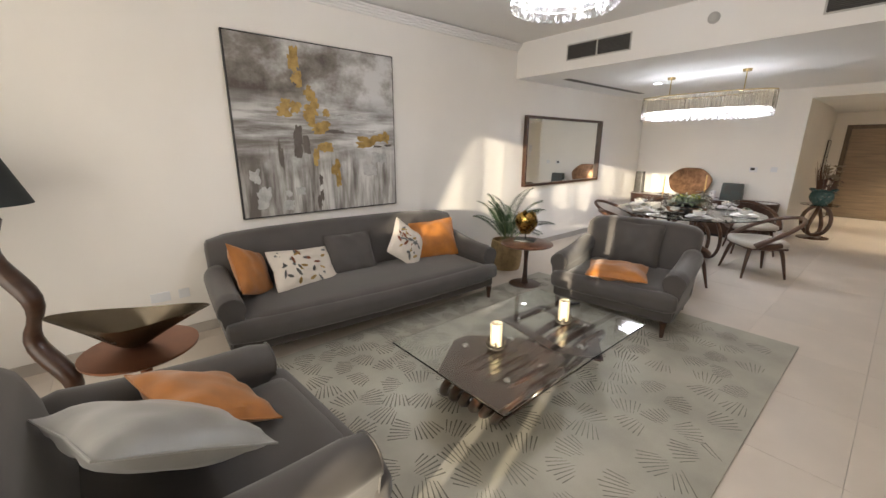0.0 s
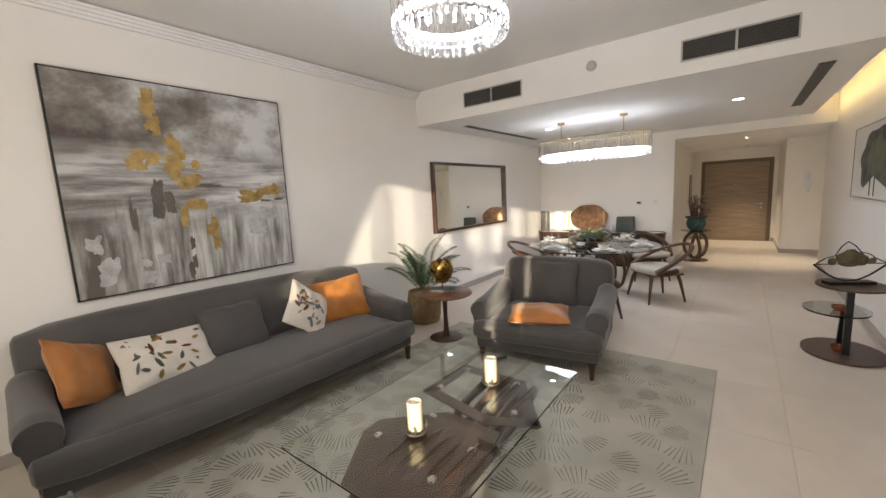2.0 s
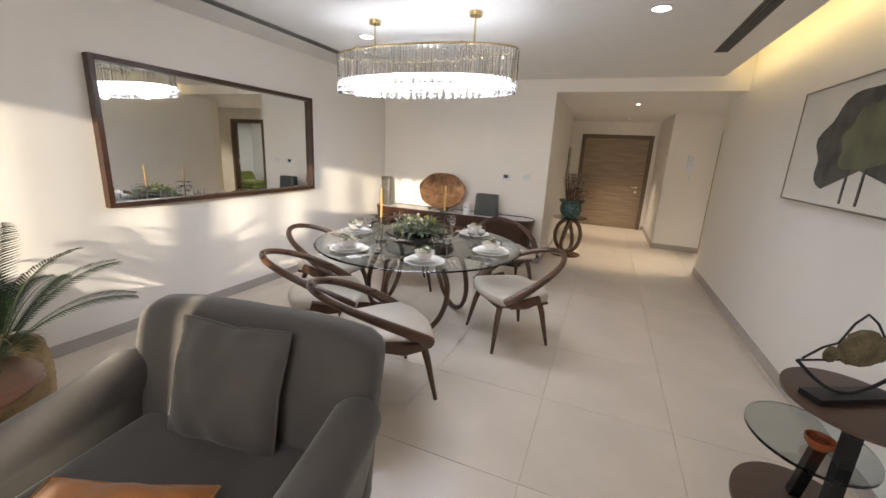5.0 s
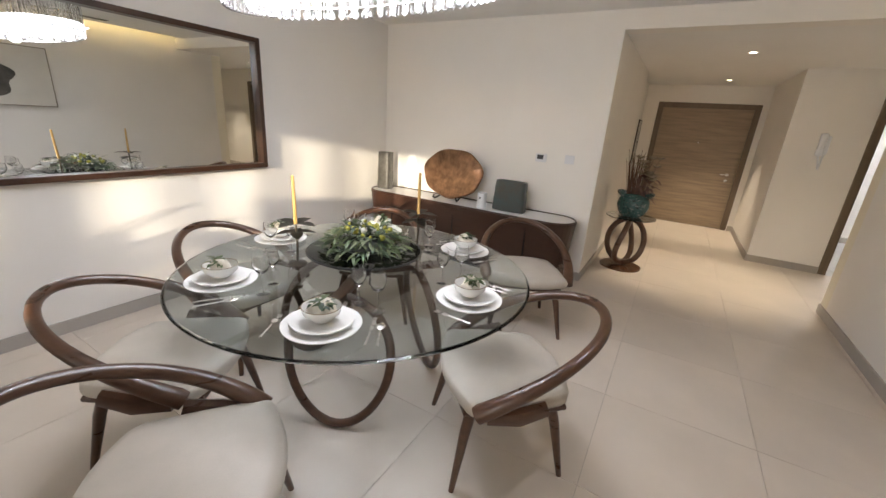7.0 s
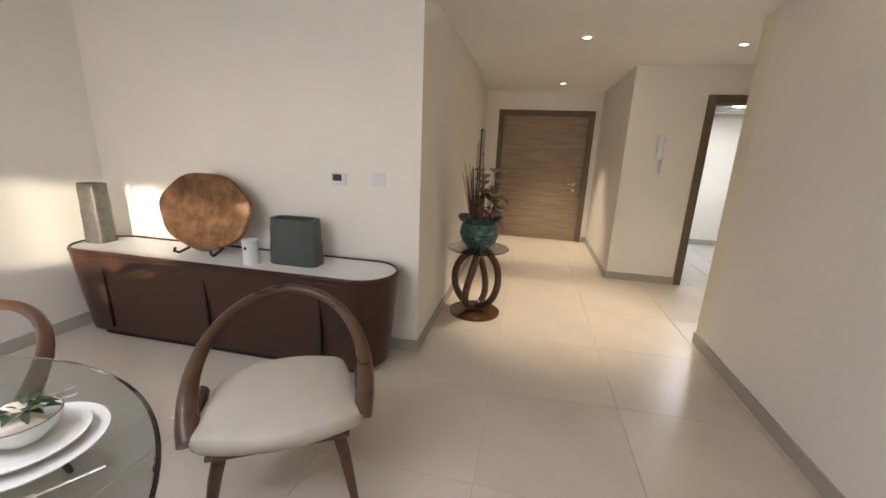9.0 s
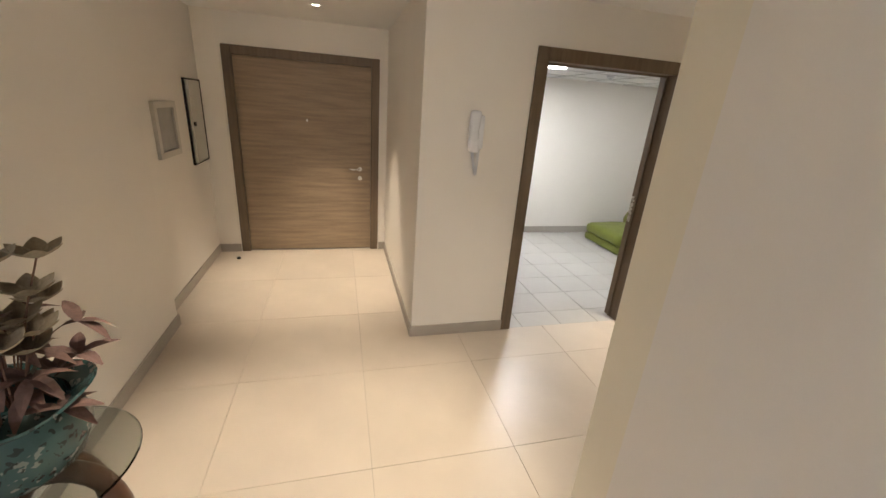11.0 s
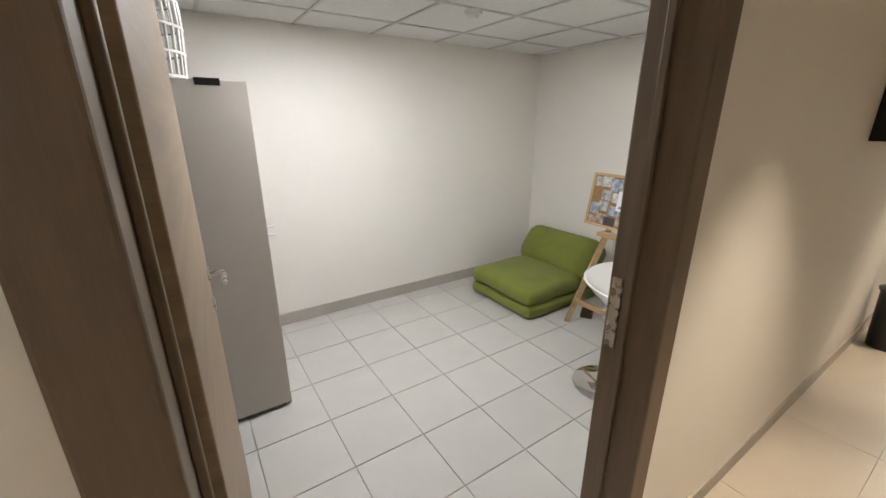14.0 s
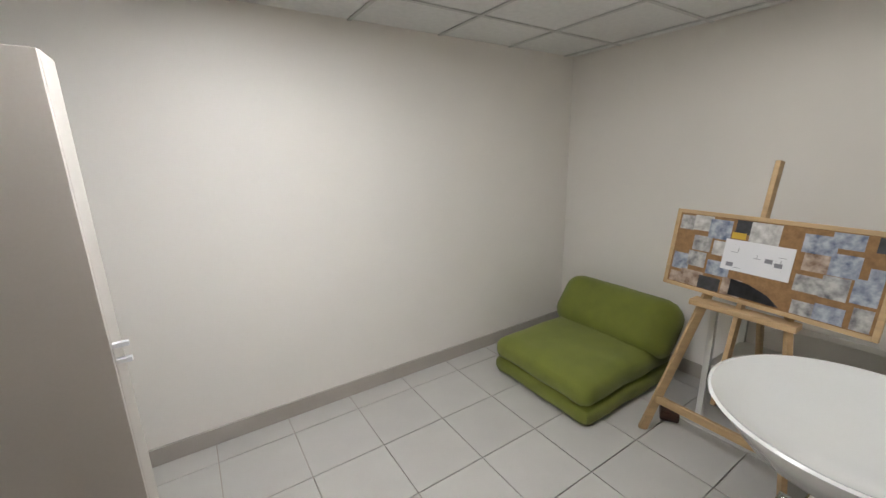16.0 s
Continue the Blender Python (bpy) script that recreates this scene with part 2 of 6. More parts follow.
def curtain(x0, x1, top, slant=0.0):
    bm = bmesh.new()
    n = max(8, int((x1 - x0) / 0.02))
    rows = []
    for k in range(13):
        z = 0.02 + (top - 0.02) * k / 12
        over = slant * max(0.0, (z - 1.2) / (top - 1.2))
        rows.append([bm.verts.new((x0 + (x1 + over - x0) * i / n, -0.93 + 0.025 * math.sin(i * 0.9) + 0.008 * math.sin(i * 2.3), z)) for i in range(n + 1)])
    for a, b in zip(rows, rows[1:]):
        for i in range(n):
            bm.faces.new([a[i], a[i + 1], b[i + 1], b[i]])
    bmesh.ops.solidify(bm, geom=list(bm.faces), thickness=0.003)
    ob = part("curtain", bm, CURT)
    return tagged(ob, "unseen pleated sand curtain panel that shapes the sunlight", "curtain", "curtains at the balcony window")


# unseen panels; their edges, gaps and low tops are set to shape the sunlight
curtain(0.45, 1.74, 2.86, 0.34)
for cx0, cx1 in ((2.60, 2.74), (3.16, 3.845), (3.93, 4.13), (4.20, 5.04)):
    curtain(cx0, cx1, 2.86 if cx0 < 3 else 2.15)

def tied_curtain(x, y, top):
    """A drape gathered round its middle and tied, hanging beside the window."""
    b = bmesh.new()
    rows = []
    for j in range(41):
        z = 0.02 + (top - 0.02) * j / 40
        f = (z - 0.88)
        r = 0.065 + (0.17 * min(1.0, abs(f) / 0.9) ** 0.8 if f > 0 else 0.10 * min(1.0, -f / 0.8) ** 0.7)
        cx, cy = x - 0.10 * max(0.0, f), y - 0.16 * max(0.0, f) - 0.03 * max(0.0, -f)
        rows.append([b.verts.new((cx + math.cos(a) * (r + 0.018 * math.sin(a * 11 + z * 1.4)), cy + math.sin(a) * (r + 0.018 * math.sin(a * 11 + z * 1.4)), z)) for a in [2 * math.pi * i / 88 for i in range(88)]])
    for p, q in zip(rows, rows[1:]):
        for i in range(88):
            b.faces.new([p[i], p[(i + 1) % 88], q[(i + 1) % 88], q[i]])
    b.faces.new(rows[0])
    b.faces.new(rows[-1])
    ob = base("curtain", at(0, 0), "cream window drape tied back in the middle", "curtain", "curtains at the balcony window")
    part("drape", b, CURT, ob, smooth=True)
    part("tie", tube([(x + 0.085 * math.cos(k * math.pi / 12), y + 0.085 * math.sin(k * math.pi / 12), 0.88 + 0.03 * math.cos(k * math.pi / 12)) for k in range(24)], 0.022, 8, True), CURT, ob, "twisted cloth tie", True)


tied_curtain(0.42, 0.26, 2.86)
SHEER = mat("ivory_sheer_voile", (0.70, 0.67, 0.60), 0.9, var=0.05, scale=20, bump=0.1)


def sheer(x0, x1, low, top):
    """An open woven sheer, unseen, added to dim the sun: upright yarns hung from a hem, gathered a little."""
    rows = [(x0, -0.985, top - 0.02, x1, -0.983, top)]
    n = int((x1 - x0) / 0.026)
    for k in range(n):
        x = x0 + (x1 - x0) * (k + 0.5) / n
        w = 0.0065 + 0.0035 * math.sin(k * 0.55) + 0.002 * math.sin(k * 1.7)
        y = -0.984 + 0.012 * math.sin(k * 0.5)
        rows.append((x - w, y, low, x + w, y + 0.001, top - 0.01))
    return tagged(part("sheer_curtain", boxes(*rows), SHEER), "unseen ivory open-weave sheer added at the window to dim the sun", "curtain", "sheer curtains")


sheer(1.70, 3.18, 0.06, 2.84)
sheer(3.18, 4.98, 2.10, 2.84)

# small room
structure("wall_small_room", boxes((4.79, 15.94, 0, 8.93, 16.25, 2.9), (8.93, 13.36, 0, 9.08, 16.25, 2.9), (4.64, 15.46, 0, 4.79, 16.25, 2.9)), PAINT, "plain off-white small room walls")
structure("floor_small_room", box(4.79, 13.36, -0.2, 8.93, 16.09, -0.006), GROUT, "square pale ceramic floor tiles with grey joints")
TBAR = mat("ceiling_grid", (0.55, 0.55, 0.54), 0.5, var=0.03)
TILEP = mat("mineral_ceiling_tile", (0.74, 0.74, 0.73), 0.9, var=0.04, scale=30, bump=0.25, grain=500)
rows = [(4.79, 13.36, SM_H + 0.02, 9.08, 16.25, SM_H + 0.3)]
for i in range(8):
    for j in range(5):
        tx, ty = 4.62 + i * 0.6, 13.12 + j * 0.6
        rows.append((max(tx + 0.012, 4.80), max(ty + 0.012, 13.37), SM_H + 0.004, min(tx + 0.588, 8.92), min(ty + 0.588, 16.08), SM_H + 0.021))
structure("ceiling_small_room", boxes(*[r for r in rows if r[3] > r[0] and r[4] > r[1]]), TILEP, "suspended ceiling of white square panels")
structure("ceiling_grid", boxes(*[(4.62 + i * 0.6 - 0.011, 13.36, SM_H - 0.004, 4.62 + i * 0.6 + 0.011, 16.09, SM_H + 0.003) for i in range(1, 8)],
                                *[(4.80, 13.12 + j * 0.6 - 0.011, SM_H - 0.003, 8.92, 13.12 + j * 0.6 + 0.011, SM_H + 0.0025) for j in range(1, 5)]), TBAR)
# kitchen
structure("floor_kitchen", box(10.56, 10.6, -0.2, 14.2, 14.4, -0.002), CERAM, "pale kitchen floor")
structure("wall_kitchen", boxes((14.05, 10.6, 0, 14.2, 14.4, 2.9), (10.56, 14.25, 0, 14.05, 14.4, 2.9), (10.56, 10.6, 0, 14.05, 10.75, 2.9), (10.41, 13.36, 0, 10.56, 14.4, 2.9), (10.41, 10.6, 0, 10.56, 11.0, 2.9)), PAINT, "pale kitchen walls")
structure("ceiling_kitchen", box(10.56, 10.6, 2.5, 14.2, 14.4, 2.9), CEIL)


def skirting(name, *rows):
    structure(name, boxes(*rows), SKIRT, "beige tile skirting")


skirting("baseboard_west", (0, -1.0, 0, 0.013, 10.687, 0.095))
skirting("baseboard_north", (0.0, 10.687, 0, 2.81, 10.70, 0.095))
skirting("baseboard_hall_west", (2.81, 10.69, 0, 2.823, 13.63, 0.095), (2.70, 13.63, 0, 2.713, 15.30, 0.095), (2.715, 13.62, 0, 2.82, 13.633, 0.094))
skirting("baseboard_entrance", (2.713, 15.287, 0, 2.93, 15.30, 0.095), (4.56, 15.287, 0, 4.627, 15.30, 0.095), (4.627, 13.2, 0, 4.64, 15.30, 0.095))
skirting("baseboard_hall_north", (4.63, 13.197, 0, 5.48, 13.21, 0.095), (6.72, 13.197, 0, 10.41, 13.21, 0.095))
skirting("baseboard_east", (5.072, -1.0, 0, 5.085, 11.54, 0.095), (5.075, 11.53, 0, 6.62, 11.543, 0.094))
skirting("baseboard_hall_south", (7.68, 11.53, 0, 9.16, 11.543, 0.095), (9.15, 11.15, 0, 9.163, 11.53, 0.094), (10.397, 11.15, 0, 10.41, 11.895, 0.095), (10.397, 13.05, 0, 10.41, 13.197, 0.095))
skirting("baseboard_small_room", (4.79, 15.927, 0, 8.92, 15.94, 0.10), (8.917, 13.36, 0, 8.93, 16.09, 0.10))

# doors: frames with stepped casings, leaves with levers
STEEL = mat("brushed_steel", (0.62, 0.60, 0.57), 0.28, 1.0, var=0.05, scale=40, bump=0.02)
BLACKM = mat("black_metal", (0.03, 0.03, 0.032), 0.4, 0.7, var=0.1)


def door_frame(name, w, h, depth, m, label):
    """Casing round an opening of w by h through a wall of that depth; local x across, y into the wall."""
    d = base(name, m, label, "door frame", kind="structure")
    c = 0.09
    w, h = w - 0.024, h - 0.012
    for nm, r in (("jamb", (-w / 2 - c, -0.014, 0.001, -w / 2, depth + 0.014, h + c)), ("jamb", (w / 2, -0.014, 0, w / 2 + c, depth + 0.014, h + c)), ("head", (-w / 2, -0.014, h, w / 2, depth + 0.014, h + c))):
        part(nm, box(*r, bevel=0.006), OAKD, d)
    for nm, r in (("stop", (-w / 2, depth * 0.55, 0, -w / 2 + 0.014, depth - 0.045, h)), ("stop", (w / 2 - 0.014, depth * 0.55, 0, w / 2, depth - 0.045, h)), ("stop", (-w / 2 + 0.014, depth * 0.55, h - 0.014, w / 2 - 0.014, depth - 0.045, h))):
        part(nm, box(*r, bevel=0.003), OAKD, d)
    return d


def lever(parent, x, y, z, side=-1, way=1):
    """A steel lever on a rose with a keyhole rose under it; side: which face, way: which way the lever points."""
    h = part("handle", join(moved(lathe([(0, 0), (0.026, 0), (0.026, 0.008), (0.010, 0.009), (0.010, 0.045), (0, 0.045)], 20), pose(x, y, z, 90 if side < 0 else -90)),
                            tube([(x, y + side * 0.048, z), (x + way * 0.02, y + side * 0.052, z), (x + way * 0.06, y + side * 0.052, z), (x + way * 0.13, y + side * 0.050, z)], [0.009, 0.010, 0.010, 0.009], 10)), STEEL, parent, "brushed steel lever", True)
    part("keyhole_rose", moved(lathe([(0, 0), (0.026, 0), (0.026, 0.008), (0.012, 0.009), (0, 0.009)], 20), pose(x, y, z - 0.11, 90 if side < 0 else -90)), STEEL, parent, "", True)
    return h


f = door_frame("door_frame_entrance", 1.45, 2.17, 0.16, at(3.745, 15.30), "dark oak casing of the entrance door")
leaf = structure("door_1", moved(box(-0.715, 0.04, 0.006, 0.715, 0.09, 2.16, bevel=0.003), at(3.745, 15.30)), OAK, "closed wide taupe oak entrance door with horizontal grain")
lever(leaf, 4.33, 15.34, 1.02, -1, -1)
part("peephole", moved(lathe([(0, 0), (0.014, 0), (0.012, 0.006), (0, 0.006)], 16), pose(3.745, 15.34, 1.55, 90)), STEEL, leaf)
f = door_frame("door_frame_small_room", 1.12, 2.17, 0.15, at(6.07, 13.21), "dark oak casing of the small room's doorway")
part("strike_plate", box(0.541, 0.118, 0.95, 0.5505, 0.150, 1.18), STEEL, f, "steel strike plate")
leaf = structure("door_2", moved(box(0.0, 0.0, 0.01, 0.042, 1.085, 2.15, bevel=0.003), at(5.508, 13.3765, 0, -2.6)), OAK, "taupe oak room door standing open against the wall")
lever_m = part("handle", moved(join(moved(lathe([(0, 0), (0.026, 0), (0.026, 0.008), (0.010, 0.009), (0.010, 0.045), (0, 0.045)], 20), pose(0, 0, 0, 0, 90)),
                               tube([(0.048, 0, 0), (0.052, -0.02, 0), (0.052, -0.06, 0), (0.05, -0.13, 0)], 0.0095, 10)), at(5.508, 13.3765, 0, -2.6) @ at(0.042, 0.965, 1.09)), STEEL, leaf, "brushed steel lever", True)
part("keyhole_rose", moved(lathe([(0, 0), (0.026, 0), (0.026, 0.008), (0.012, 0.009), (0, 0.009)], 20), at(5.508, 13.3765, 0, -2.6) @ pose(0.042, 0.965, 0.97, 0, 90)), STEEL, leaf, "", True)
part("hinge", boxes((5.5225, 13.345, 0.25, 5.534, 13.3745, 0.35), (5.5225, 13.345, 1.85, 5.534, 13.3745, 1.95)), STEEL, leaf)
f = door_frame("door_frame_kitchen", 0.975, 2.17, 0.15, pose(10.41, 12.4725, 0, 0, 0, -90), "dark oak casing of the kitchen doorway")
structure("door_sill", box(10.40, 11.985, 0, 10.56, 12.96, 0.006), STEEL, "steel sill under the kitchen doorway")
f = door_frame("door_frame_bathroom", 0.86, 2.17, 0.18, pose(7.15, 11.53, 0, 0, 0, 180), "dark oak casing of the bathroom door")
leaf = structure("door_3", box(6.725, 11.36, 0.012, 7.575, 11.40, 2.165, bevel=0.003), OAKD, "closed dark oak bathroom door")
MARB = mat("black_marble", (0.02, 0.016, 0.014), 0.18, var=0.2, scale=9, bump=0.0, colour2=(0.09, 0.06, 0.05))
structure("door_sill_bathroom", box(6.722, 11.40, -0.004, 7.578, 11.56, 0.006), MARB, "black veined marble sill")

# ---- living room ----
VELVET = mat("grey_velvet", (0.066, 0.058, 0.054), 0.72, var=0.14, scale=4, bump=0.12, grain=420, sheen=0.28)
SILVER = mat("silver_velvet", (0.24, 0.235, 0.22), 0.38, var=0.08, scale=7, bump=0.06, grain=300, sheen=0.4)
OCHRE = mat("ochre_velvet", (0.42, 0.145, 0.012), 0.5, var=0.18, scale=8, bump=0.08, grain=350, sheen=0.3)
WALNUT = mat("dark_walnut", (0.050, 0.020, 0.009), 0.32, var=0.2, scale=6, bump=0.04, grain=60, stretch=(1, 1, 6), coat=0.2)
TEAK = mat("reddish_walnut", (0.17, 0.072, 0.038), 0.3, var=0.18, scale=5, bump=0.04, grain=60, stretch=(6, 1, 1), coat=0.25)
GOLD = mat("hammered_gold", (0.55, 0.36, 0.10), 0.28, 1.0, var=0.12, scale=18, bump=0.25, grain=90)
GLASS = glass("clear_glass", (0.93, 0.97, 0.95))
SMOKE = glass("smoked_glass", (0.55, 0.60, 0.60))
CRYSTAL = glass("crystal", (1, 1, 1), 0.02, 1.5)


def pattern_mat(name, ground, colours, scale, rough=0.8, thresh=0.56, bump=0.1):
    """Cloth or paint with blots of other colours."""
    if name in MATS:
        return MATS[name]
    m = mat(name, ground, rough, var=0.05, scale=9, bump=bump)
    nt = m.node_tree
    p = nt.nodes["Principled BSDF"]
    src = p.inputs["Base Color"].links[0].from_socket
    tc = nt.nodes.new("ShaderNodeTexCoord")
    for k, c in enumerate(colours):
        mp = nt.nodes.new("ShaderNodeMapping")
        mp.inputs["Location"].default_value = (k * 3.1, k * 1.7, k * 5.3)
        nz = nt.nodes.new("ShaderNodeTexVoronoi")
        nz.inputs["Scale"].default_value = scale * (1 + 0.15 * k)
        nz.inputs["Randomness"].default_value = 1
        wob = nt.nodes.new("ShaderNodeTexNoise")
        wob.inputs["Scale"].default_value = scale * 1.4
        nt.links.new(tc.outputs["Object"], mp.inputs[0])
        nt.links.new(mp.outputs[0], wob.inputs[0])
        mixv = nt.nodes.new("ShaderNodeMix")
        mixv.data_type = 'RGBA'
        mixv.inputs[0].default_value = 0.06
        nt.links.new(mp.outputs[0], mixv.inputs[6])
        nt.links.new(wob.outputs["Color"], mixv.inputs[7])
        nt.links.new(mixv.outputs[2], nz.inputs["Vector"])
        cr = nt.nodes.new("ShaderNodeMath")
        cr.operation = 'LESS_THAN'
        cr.inputs[1].default_value = thresh * 0.45
        nt.links.new(nz.outputs["Distance"], cr.inputs[0])
        mx = nt.nodes.new("ShaderNodeMix")
        mx.data_type = 'RGBA'
        nt.links.new(cr.outputs[0], mx.inputs[0])
        nt.links.new(src, mx.inputs[6])
        mx.inputs[7].default_value = (*c, 1)
        src = mx.outputs[2]
    nt.links.new(src, p.inputs["Base Color"])
    return m


FLORAL = mat("cream_linen", (0.66, 0.60, 0.52), 0.85, var=0.05, scale=9, bump=0.12, grain=500)
FOLI_A = mat("printed_leaf_grey", (0.20, 0.20, 0.19), 0.9, var=0.1)
FOLI_B = mat("printed_leaf_rust", (0.28, 0.10, 0.05), 0.9, var=0.1)
FOLI_C = mat("printed_leaf_mustard", (0.42, 0.28, 0.10), 0.9, var=0.1)


def padded(w, d, h, r, crown=0.02, n=10, wob=0.004):
    """A padded block w x d x h, edges rounded by r, top slightly crowned. Origin at the middle of its bottom."""
    bm = bmesh.new()
    bmesh.ops.create_cube(bm, size=1)
    bmesh.ops.subdivide_edges(bm, edges=list(bm.edges), cuts=n, use_grid_fill=True)
    for v in bm.verts:
        p = Vector((v.co.x * w, v.co.y * d, v.co.z * h))
        inner = Vector((max(-w / 2 + r, min(w / 2 - r, p.x)), max(-d / 2 + r, min(d / 2 - r, p.y)), max(-h / 2 + r, min(h / 2 - r, p.z))))
        off = p - inner
        if off.length > 1e-6:
            p = inner + off.normalized() * r
        u, q = 1 - (2 * p.x / w) ** 2, 1 - (2 * p.y / d) ** 2
        if p.z > 0:
            p.z += crown * max(u, 0) * max(q, 0)
        s = noise.noise(p * 5) * wob
        v.co = p + Vector((s, s, s)) + Vector((0, 0, h / 2))
    return bm


def cushion_mesh(w, h, t, n=18, seed=0.0, crease=0.006):
    """A scatter cushion standing in the xz plane with pinched corners; faces -y. Origin at the middle of its lower edge."""
    bm = bmesh.new()
    grid = {}
    for s in (-1, 1):
        for i in range(n + 1):
            for j in range(n + 1):
                if s == 1 and (i in (0, n) or j in (0, n)):
                    grid[s, i, j] = grid[-1, i, j]
                    continue
                u, v = 2 * i / n - 1, 2 * j / n - 1
                puff = max(0.0, (1 - abs(u) ** 2.6) * (1 - abs(v) ** 2.6)) ** 0.55
                pin = 1 - 0.075 * (1 - abs(u * v) ** 0.7) * max(abs(u), abs(v)) ** 2
                x, z = u * w / 2 * pin, v * h / 2 * pin
                y = s * puff * t / 2 + noise.noise(Vector((u * 2.2 + seed, v * 2.2, s + seed))) * crease * 2 * puff
                y += crease * 1.2 * math.sin(9 * u + 4 * v + seed) * (1 - puff) * puff * 4
                grid[s, i, j] = bm.verts.new((x, y, z + h / 2))
    for s in (-1, 1):
        for i in range(n):
            for j in range(n):
                q = [grid[s, i, j], grid[s, i + 1, j], grid[s, i + 1, j + 1], grid[s, i, j + 1]]
                bm.faces.new(q if s < 0 else q[::-1])
    return bm


def cushion(w, h, t, m, material, label, seed=0.0, piping=True, prints=False):
    ob = base("cushion", m, label, "cushion", "scatter cushions")
    cov = part("cover", cushion_mesh(w, h, t, seed=seed), material, ob, smooth=True)
    if piping:
        pts = []
        for k in range(48):
            a = k / 48 * 4
            side, f = int(a), a - int(a)
            u, v = [(2 * f - 1, -1), (1, 2 * f - 1), (1 - 2 * f, 1), (-1, 1 - 2 * f)][side]
            pin = 1 - 0.075 * (1 - abs(u * v) ** 0.7) * max(abs(u), abs(v)) ** 2
            pts.append((u * w / 2 * pin, 0, v * h / 2 * pin + h / 2))
        part("piping", tube(pts, 0.005, 6, True), material, ob, smooth=True)
    if prints:
        rnd = random.Random(int(seed * 10) + 5)
        for k in range(26):
            u, v = rnd.uniform(-0.8, 0.8), rnd.uniform(-0.8, 0.8)
            puff = ((1 - abs(u) ** 2.6) * (1 - abs(v) ** 2.6)) ** 0.55
            pin = 1 - 0.075 * (1 - abs(u * v) ** 0.7) * max(abs(u), abs(v)) ** 2
            c = Vector((u * w / 2 * pin, -puff * t / 2 - 0.004, v * h / 2 * pin + h / 2))
            b = bmesh.new()
            L, W = rnd.uniform(0.025, 0.045), rnd.uniform(0.010, 0.018)
            ring = [b.verts.new((math.cos(q * math.pi / 5) * L * (1 if abs(q - 5) > 0 else 1.15), 0, math.sin(q * math.pi / 5) * W)) for q in range(10)]
            b.faces.new(ring)
            bmesh.ops.solidify(b, geom=list(b.faces), thickness=0.0015)
            tilt_x = math.degrees(math.atan2(v * t * 0.8, h)) * 1.2
            tilt_z = math.degrees(math.atan2(u * t * 0.8, w)) * 1.2
            moved(b, Matrix.Translation(c) @ pose(0, 0, 0, -tilt_x, 0, tilt_z) @ pose(0, 0, 0, 0, rnd.uniform(0, 180), 0))
            part("printed_leaf", b, rnd.choice([FOLI_A, FOLI_A, FOLI_B, FOLI_C]), cov)
    return ob


def turned_leg(h, r):
    return lathe([(0, 0), (r * 0.55, 0), (r * 0.7, h * 0.5), (r, h), (0, h)], 14)


